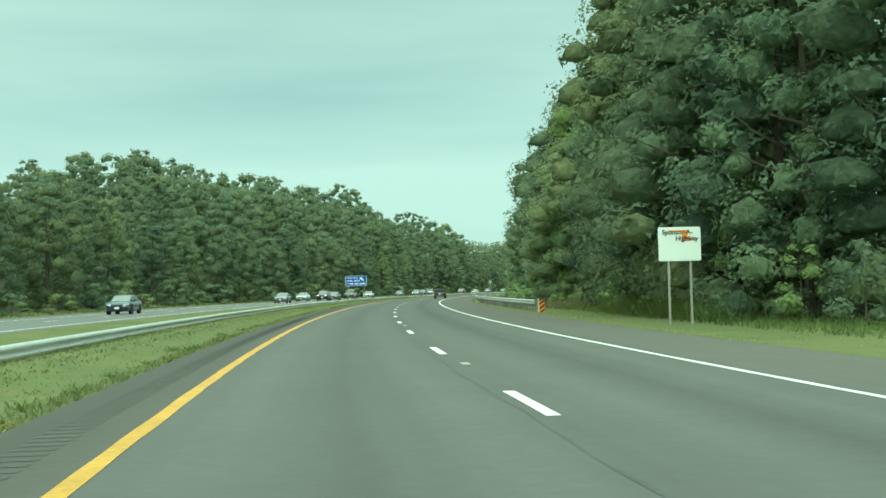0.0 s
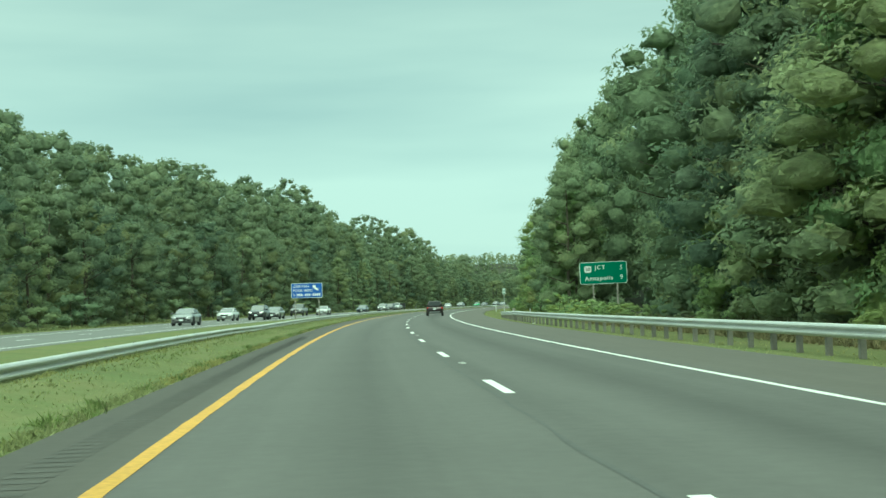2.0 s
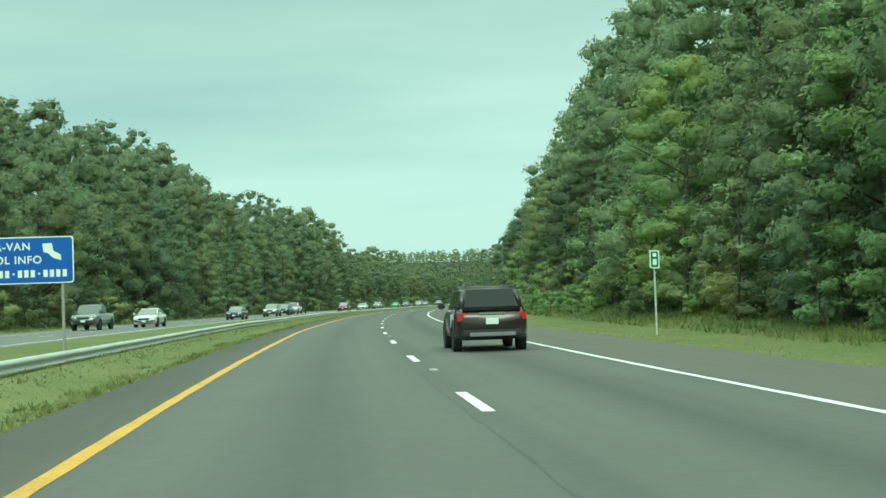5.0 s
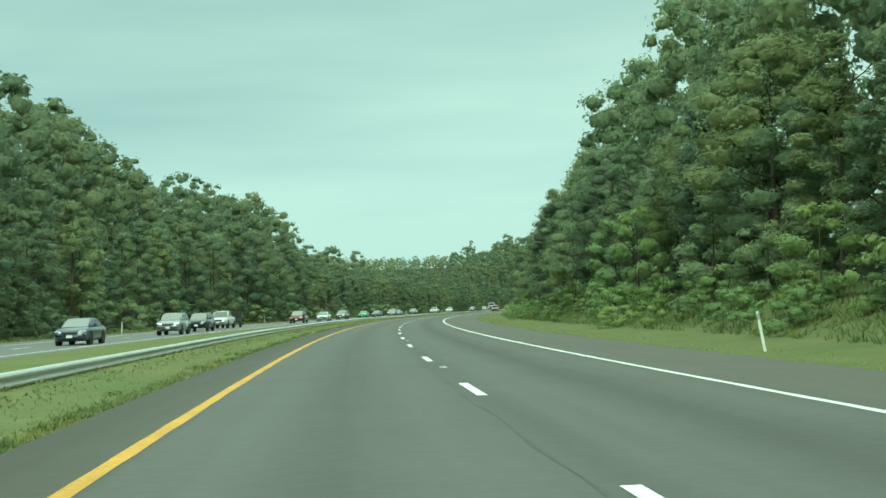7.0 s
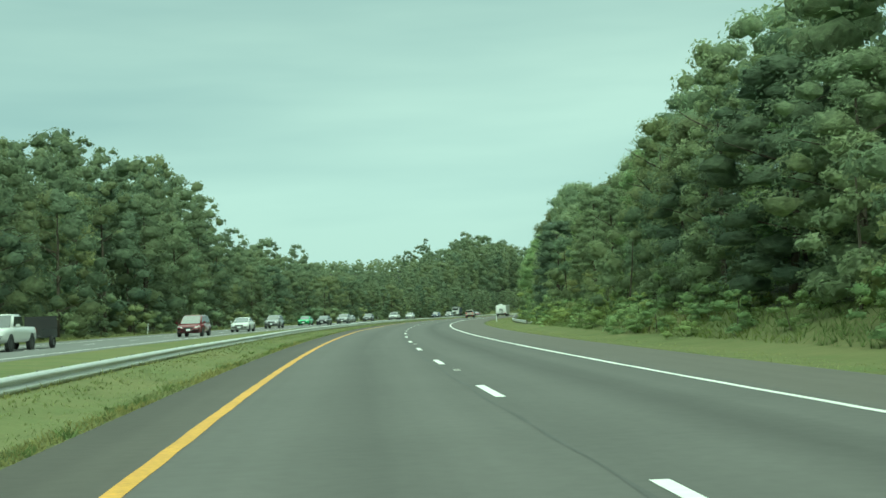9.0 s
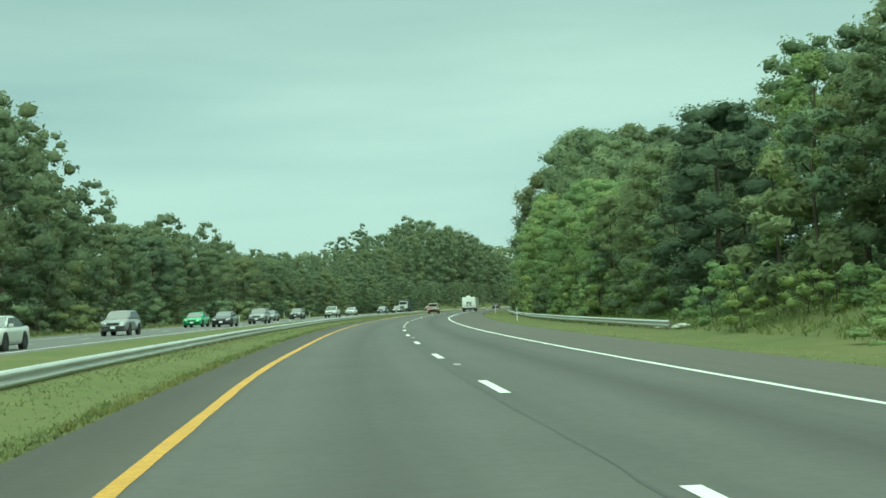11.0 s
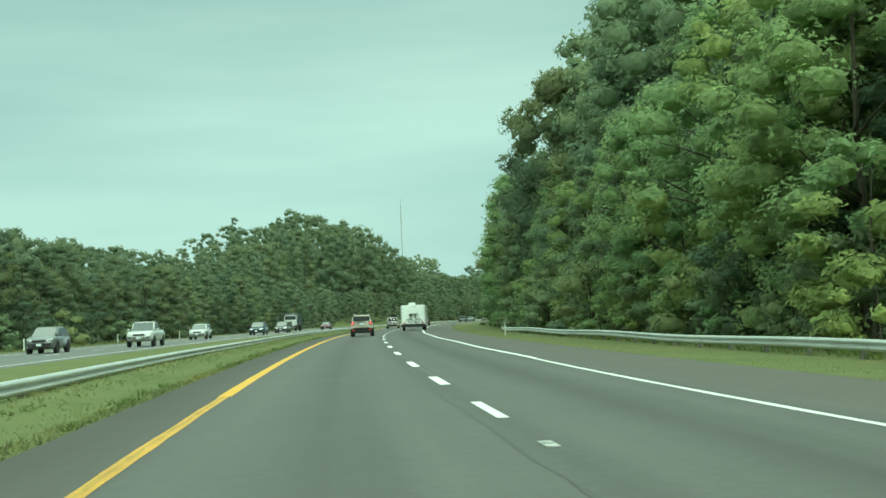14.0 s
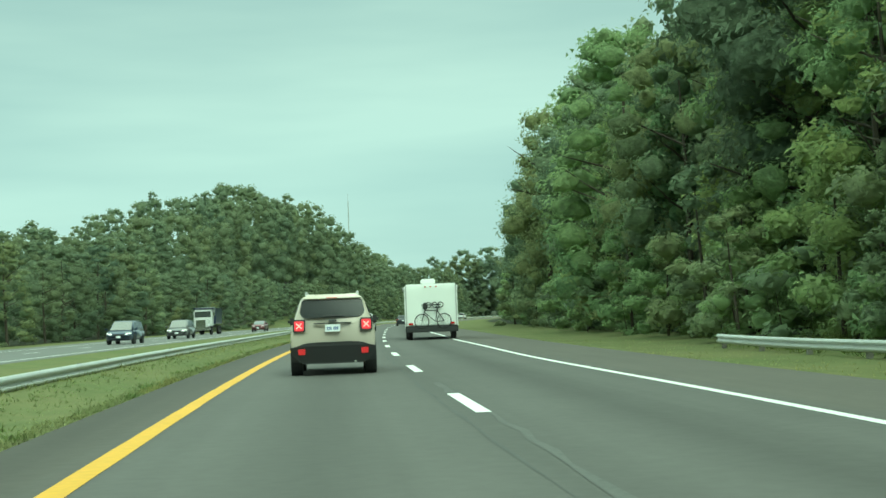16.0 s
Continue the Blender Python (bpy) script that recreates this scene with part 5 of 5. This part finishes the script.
        single("headlight", lambda bm: tube(bm, (sg * 0.66, 2.0, 0.86), (sg * 0.66, 2.13, 0.86), 0.13, 20), CLEAR, car)
        single("sill_cladding", lambda bm: box(bm, (sg * 0.915, 0.0, 0.42), (0.06, 1.7, 0.2), 0.02), TRIM, car)
        for y0, y1 in ((-1.72, -1.2), (-1.12, -0.4), (-0.32, 0.5)):
            q = [Vector((sg * 0.832, y0, 1.27)), Vector((sg * 0.832, y1, 1.27)), Vector((sg * 0.735, y1 - 0.04, 1.58)), Vector((sg * 0.735, y0 + 0.1, 1.58))]
            pane(car, "side_window", q if sg > 0 else [q[1], q[0], q[3], q[2]], 0, 1, 0, 1)
        for y in (-1.285, 1.285):
            single("wheel_arch", lambda bm: tube(bm, (sg * 0.7, y, 0.40), (sg * 0.945, y, 0.40), 0.445, 28), TRIM, car)
            wheel(car, sg * 0.84, y, 0.355, 0.23)
    pane(car, "windshield", [Vector((0.8, 1.0, 1.16)), Vector((-0.8, 1.0, 1.16)), Vector((-0.66, 0.5, 1.66)), Vector((0.66, 0.5, 1.66))], 0, 1, 0, 1, lift=0.03)
    single("grille", lambda bm: [box(bm, (-0.36 + 0.12 * k, L / 2 - 0.01, 0.88), (0.06, 0.05, 0.16), 0.01) for k in range(7)], BLACK, car)
    single("axle", lambda bm: (tube(bm, (-0.7, -1.285, 0.33), (0.7, -1.285, 0.33), 0.05), box(bm, (0.1, -1.6, 0.33), (0.5, 0.4, 0.14), 0.05)), TRIM, car)
    single("antenna", lambda bm: tube(bm, (0.02, -1.5, 1.77), (0.02, -1.72, 1.93), 0.008, 6), TRIM, car)
    single("exhaust_pipe", lambda bm: tube(bm, (0.48, -1.7, 0.29), (0.48, -2.08, 0.29), 0.03, 10), CHROME, car)
    car.matrix_basis = road_pose(646.95, 2.1)


off_roader()


# dark sport utility in the outer lane
suv = vehicle("suv", BLACKCHERRY, "dark black-cherry sport utility car with silver bumper trim", "car", 243.5, 5.85, False, roof_rack=True, scale=0.93)
single("chrome_strip", lambda bm: box(bm, (0, -2.34, 0.98), (0.7, 0.03, 0.05), 0.01), CHROME, suv)
single("bumper_trim", lambda bm: box(bm, (0, -2.35, 0.46), (1.2, 0.05, 0.12), 0.02), RIM, suv)


# white sport utility with a roof box and bicycles
def bicycle(parent_name, label, m, r=0.33, frame_mat=None):
    bike = tagged(new(parent_name), label, "bicycle")
    for x in (-0.52, 0.52):
        bm = bmesh.new()
        n = 28
        ring = []
        for i in range(n):
            a = 6.28319 * i / n
            ring.append([bm.verts.new(((r + 0.022 * math.cos(b)) * math.cos(a) + x, 0.022 * math.sin(b), (r + 0.022 * math.cos(b)) * math.sin(a) + r)) for b in (0, 1.57, 3.14, 4.71)])
        for i in range(n):
            for j in range(4):
                bm.faces.new((ring[i][j], ring[i][(j + 1) % 4], ring[(i + 1) % n][(j + 1) % 4], ring[(i + 1) % n][j]))
        rim = part("wheel", bm, TYRE, bike)
        for i in range(10):
            a = 6.28319 * i / 10
            single("spoke", lambda bm: tube(bm, (x, 0, r), (x + r * math.cos(a), 0, r + r * math.sin(a)), 0.004, 4), CHROME, rim)
    bm = bmesh.new()
    for a, b in (((-0.52, 0, r), (-0.12, 0, r - 0.02)), ((-0.52, 0, r), (-0.2, 0, 0.82)), ((-0.12, 0, r - 0.02), (-0.22, 0, 0.92)), ((-0.12, 0, r - 0.02), (0.36, 0, 0.72)), ((-0.2, 0, 0.8), (0.34, 0, 0.84)), ((0.32, 0, 0.95), (0.52, 0, r))):
        tube(bm, a, b, 0.02, 8)
    part("frame", bm, frame_mat or TRIM, bike)
    single("saddle", lambda bm: box(bm, (-0.24, 0, 0.95), (0.26, 0.14, 0.06), 0.02), TRIM, bike)
    single("handlebar", lambda bm: (tube(bm, (0.32, -0.28, 1.0), (0.32, 0.28, 1.0), 0.016), tube(bm, (0.32, 0, 0.9), (0.32, 0, 1.0), 0.016)), TRIM, bike)
    bike.matrix_basis = m
    return bike


tourer = vehicle("suv", WHITE_CAR, "white sport utility car with a black roof box", "car", 735.0, 2.1, False, roof_rack=True)
single("roof_box", lambda bm: box(bm, (0, -0.7, 1.98), (0.85, 1.9, 0.42), 0.12), TRIM, tourer, "black rounded roof box")
for k, y in enumerate((-2.48, -2.66)):
    bicycle("bicycle", "bicycle hung across the tail of a white car", road_pose(735, 2.1) @ pose(0.05 * k, y, 0.62, 0, 0, 180 * k), frame_mat=CHROME if k else RED_CAR)
single("bike_rack", lambda bm: (tube(bm, (-0.3, -2.3, 0.75), (-0.3, -2.75, 0.75), 0.03), tube(bm, (0.3, -2.3, 0.75), (0.3, -2.75, 0.75), 0.03), tube(bm, (-0.3, -2.6, 0.55), (0.3, -2.6, 0.55), 0.03)), TRIM, tourer)

# the white travel trailer
RV_WHITE = material("trailer_white", (0.82, 0.85, 0.82), 0.4, scale=0.7, spread=0.06, coat=0.2)
rv = tagged(new("travel_trailer"), "white box-shaped travel trailer with a roof air conditioner", "trailer")
single("body", lambda bm: box(bm, (0, 4.0, 1.52), (2.5, 8.0, 2.12), 0.09), RV_WHITE, rv)
single("rear_cap", lambda bm: (box(bm, (0, -0.02, 1.52), (2.06, 0.06, 1.7), 0.02)), RV_WHITE, rv)
for sg in (-1, 1):
    single("corner_trim", lambda bm: box(bm, (sg * 1.17, -0.012, 1.52), (0.05, 0.05, 2.0), 0.01), METAL_BACK, rv)
    single("tail_lamp", lambda bm: box(bm, (sg * 0.98, -0.06, 0.74), (0.2, 0.05, 0.1), 0.01), RED_LENS, rv)
    for y in (2.6, 3.5):
        wheel(rv, sg * 1.1, y, 0.36, 0.24)
    wheel(rv, sg * 1.02, 0.6, 0.36, 0.24)
    single("awning_rail", lambda bm: box(bm, (sg * 1.28, 4.0, 2.42), (0.1, 6.8, 0.1), 0.02), METAL_BACK, rv)
for x in (-0.25, 0.0, 0.25):
    single("marker_lamp", lambda bm: box(bm, (x, -0.035, 2.44), (0.09, 0.04, 0.05), 0.01), RED_LENS, rv)
single("air_conditioner", lambda bm: box(bm, (-0.1, 1.2, 2.7), (0.7, 0.9, 0.26), 0.06), RV_WHITE, rv, "white roof air conditioner")
single("bumper", lambda bm: box(bm, (0, -0.02, 0.50), (2.47, 0.36, 0.3), 0.03), TRIM, rv)
single("hitch_frame", lambda bm: (box(bm, (0, 4, 0.42), (1.6, 7.4, 0.12)), box(bm, (0, 8.6, 0.5), (0.3, 1.4, 0.12))), TRIM, rv)
rv_pose = road_pose(682.0, 6.4, 0.0, -1.4) @ Matrix.Diagonal((1.1, 1.0, 1.115, 1))
rv.matrix_basis = rv_pose
bicycle("bicycle", "dark bicycle hung on the tail of the white trailer", rv_pose @ pose(0.06, -0.2, 0.52, 0, 0, 180), frame_mat=TRIM)
stack = tagged(new("bike_rack"), "rack of small child bicycle wheels on the white trailer", "bike rack")
for k, x in enumerate((-0.12, 0.16, 0.44)):
    bm = bmesh.new()
    n = 20
    ring = [[bm.verts.new((x + (0.12 + 0.02 * math.cos(b)) * math.cos(6.28319 * i / n), 0.02 * math.sin(b), (0.12 + 0.02 * math.cos(b)) * math.sin(6.28319 * i / n))) for b in (0, 1.57, 3.14, 4.71)] for i in range(n)]
    for i in range(n):
        for j in range(4):
            bm.faces.new((ring[i][j], ring[i][(j + 1) % 4], ring[(i + 1) % n][(j + 1) % 4], ring[(i + 1) % n][j]))
    part("small_wheel", bm, TYRE, stack)
single("arm", lambda bm: (box(bm, (0, 0.1, 0), (0.9, 0.04, 0.05), 0.01), box(bm, (-0.28, 0.02, -0.05), (0.22, 0.14, 0.3), 0.04)), TRIM, stack)
stack.matrix_basis = rv_pose @ pose(0, -0.17, 1.60, 0, 0, 0)

# cars farther on
vehicle("sedan", DARK_CAR, "dark sedan far along the highway", "car", 790, 5.6, False)
vehicle("suv", GREY_CAR, "grey sport utility car far along the bend", "car", 905, 5.8, False)
vehicle("sedan", SILVER_CAR, "silver sedan far along the bend", "car", 925, 5.8, False)
vehicle("suv", WHITE_CAR, "white sport utility car far along the bend", "car", 960, 5.6, False)

# oncoming traffic, seen from the front
ONCOMING = [
    ("sedan", BLUE_CAR, "slate-grey sedan on the opposite road", 139, -16.8, False), ("sedan", SILVER_CAR, "silver sedan on the opposite road", 219, -15.2, False),
    ("sedan", WHITE_CAR, "white sedan on the opposite road", 252.2, -17.5, False), ("suv", DARK_CAR, "dark sport utility car with lit lamps on the opposite road", 253.3, -14.2, True),
    ("sedan", GREY_CAR, "grey sedan on the opposite road", 262.3, -13.8, False), ("pickup", GREY_CAR, "grey pickup truck on the opposite road", 304.8, -17.4, False), ("sedan", WHITE_CAR, "white sedan on the opposite road", 311.5, -14.6, False),
    ("sedan", BLUE_CAR, "dark blue sedan on the opposite road", 351, -13.6, False), ("suv", SILVER_CAR, "silver sport utility car with lit lamps", 379, -13.7, True), ("suv", DARK_CAR, "dark crossover car on the opposite road", 395.3, -14.5, False),
    ("minivan", RED_CAR, "maroon minivan on the opposite road", 456, -13.4, False), ("sedan", WHITE_CAR, "white sedan on the opposite road", 481, -13.4, False), ("suv", SILVER_CAR, "bright silver crossover car on the opposite road", 514, -15.4, False),
    ("sedan", GREEN_CAR, "bright green sedan on the opposite road", 552, -17.5, False), ("sedan", DARK_CAR, "dark sedan on the opposite road", 546, -13.6, False), ("suv", SILVER_CAR, "silver sport utility car on the opposite road", 566, -13.5, False),
    ("sedan", SILVER_CAR, "silver hatchback on the opposite road", 598, -17.6, False), ("suv", GREY_CAR, "grey sport utility car on the opposite road", 622, -17.6, False), ("pickup", WHITE_CAR, "white pickup truck on the opposite road", 636, -14.0, False), ("suv", WHITE_CAR, "white sport utility car on the opposite road", 679, -17.0, False),
    ("minivan", BLUE_CAR, "dark slate minivan with lit lamps on the opposite road", 712, -15.3, True), ("minivan", GREY_CAR, "grey minivan with lit lamps on the opposite road", 735, -15.0, True), ("sedan", RED_CAR, "dark red sedan on the opposite road", 790, -14, False),
]
for kind, mat, label, s, d, lit in ONCOMING:
    tagged(vehicle(kind, mat, label, "car", s, d, True, lit), group="oncoming cars")

# pickup with a trailer
tow = vehicle("pickup", WHITE_CAR, "white work pickup truck on the opposite road", "truck", 418.5, -16.6, True, name="pickup_truck")
cart = tagged(new("utility_trailer"), "low dark utility trailer behind a white pickup", "trailer")
single("bed", lambda bm: (box(bm, (0, 0, 0.62), (1.8, 3.2, 0.1), 0.02), box(bm, (0.88, 0, 0.85), (0.05, 3.2, 0.4)), box(bm, (-0.88, 0, 0.85), (0.05, 3.2, 0.4)), box(bm, (0, -1.58, 1.2), (1.8, 0.05, 1.1))), TRIM, cart)
for sg in (-1, 1):
    wheel(cart, sg * 1.0, -0.2, 0.33, 0.22)
single("drawbar", lambda bm: box(bm, (0, 2.1, 0.5), (0.1, 1.2, 0.1)), TRIM, cart)
cart.matrix_basis = road_pose(423.8, -16.6, 0, 180)

# dump truck
TRUCK_BLUE = paint("dark_blue_truck_paint", (0.015, 0.03, 0.09))
dump = tagged(new("dump_truck"), "white dump truck with a dark blue tipper body", "truck")
single("hood", lambda bm: box(bm, (0, 3.6, 1.35), (1.7, 1.7, 1.1), 0.18), WHITE_CAR, dump)
single("cab", lambda bm: box(bm, (0, 2.1, 1.95), (2.2, 1.6, 2.0), 0.15), WHITE_CAR, dump)
single("windshield", lambda bm: box(bm, (0, 2.91, 2.42), (1.9, 0.04, 0.7), 0.02), WINDSCREEN, dump)
single("grille", lambda bm: box(bm, (0, 4.46, 1.3), (1.1, 0.06, 0.9), 0.02), CHROME, dump)
single("front_bumper", lambda bm: box(bm, (0, 4.5, 0.7), (2.3, 0.25, 0.35), 0.05), CHROME, dump)
single("tipper_body", lambda bm: (box(bm, (0, -1.6, 2.2), (2.45, 5.4, 1.9), 0.05), box(bm, (0, 1.6, 3.12), (2.45, 1.4, 0.1), 0.02)), TRUCK_BLUE, dump, "dark blue tipper body")
single("cab_shield", lambda bm: box(bm, (0, 1.15, 2.7), (2.4, 0.12, 1.1), 0.02), METAL_BACK, dump)
single("chassis", lambda bm: box(bm, (0, 0, 0.95), (1.0, 8.4, 0.3)), TRIM, dump)
for sg in (-1, 1):
    single("headlight", lambda bm: box(bm, (sg * 0.95, 4.2, 1.15), (0.3, 0.3, 0.25), 0.05), CLEAR, dump)
    single("fender", lambda bm: box(bm, (sg * 1.05, 3.4, 1.15), (0.45, 1.3, 0.3), 0.1), WHITE_CAR, dump)
    for y in (3.4, -2.0, -3.3):
        wheel(dump, sg * 1.05, y, 0.52, 0.3)
    single("mirror", lambda bm: box(bm, (sg * 1.35, 2.8, 2.4), (0.2, 0.1, 0.45), 0.03), CHROME, dump)
dump.matrix_basis = road_pose(770.5, -18.0, 0, 180)

# slim marker posts beyond the opposite road
for s in (606, 637, 668, 699):
    o = single("marker_post", lambda bm: (box(bm, (0, 0, 0.45), (0.1, 0.05, 1.1), 0.02), box(bm, (0, 0.03, 0.85), (0.09, 0.02, 0.15), 0.005)), SIGN_WHITE)
    o.matrix_basis = road_pose(s, -23.4, ground_z(s, -23.4) - 0.05)
    tagged(o, "slim white roadside marker post beyond the road", "marker post", "marker posts")

# litter by the verge
LITTER = material("pale_rag", (0.75, 0.75, 0.72), 0.8, scale=3, spread=0.1)
for s, d, z, k in ((485.2, 15.6, -0.2, 0.33), (482.0, 15.7, -0.2, 0.4), (61.5, 11.9, -0.15, 0.12), (361, -1.55, 0.0, 0.1), (190, 11.8, -0.15, 0.1)):
    bm = bmesh.new()
    made = bmesh.ops.create_icosphere(bm, subdivisions=2, radius=k)["verts"]
    for v in made:
        v.co = v.co * (1 + 0.6 * noise.noise(v.co * 3 / k + Vector((s, 0, 0))))
        v.co.z = max(v.co.z * 0.45, -0.02)
    o = part("litter", bm, LITTER)
    o.matrix_basis = road_pose(s, d, ground_z(s, d) + 0.02)
    tagged(o, "crumpled pale litter lying in the verge grass", "litter", "litter")

# far mast
mast = tagged(new("radio_mast"), "very tall thin radio mast on the horizon", "mast")
single("shaft", lambda bm: (tube(bm, (0, 0, -5), (0, 0, 300), 1.3, 4), tube(bm, (0, 0, 300), (0, 0, 318), 0.5, 4)), METAL_BACK, mast)
mast.location = (1657, 3403, 0)
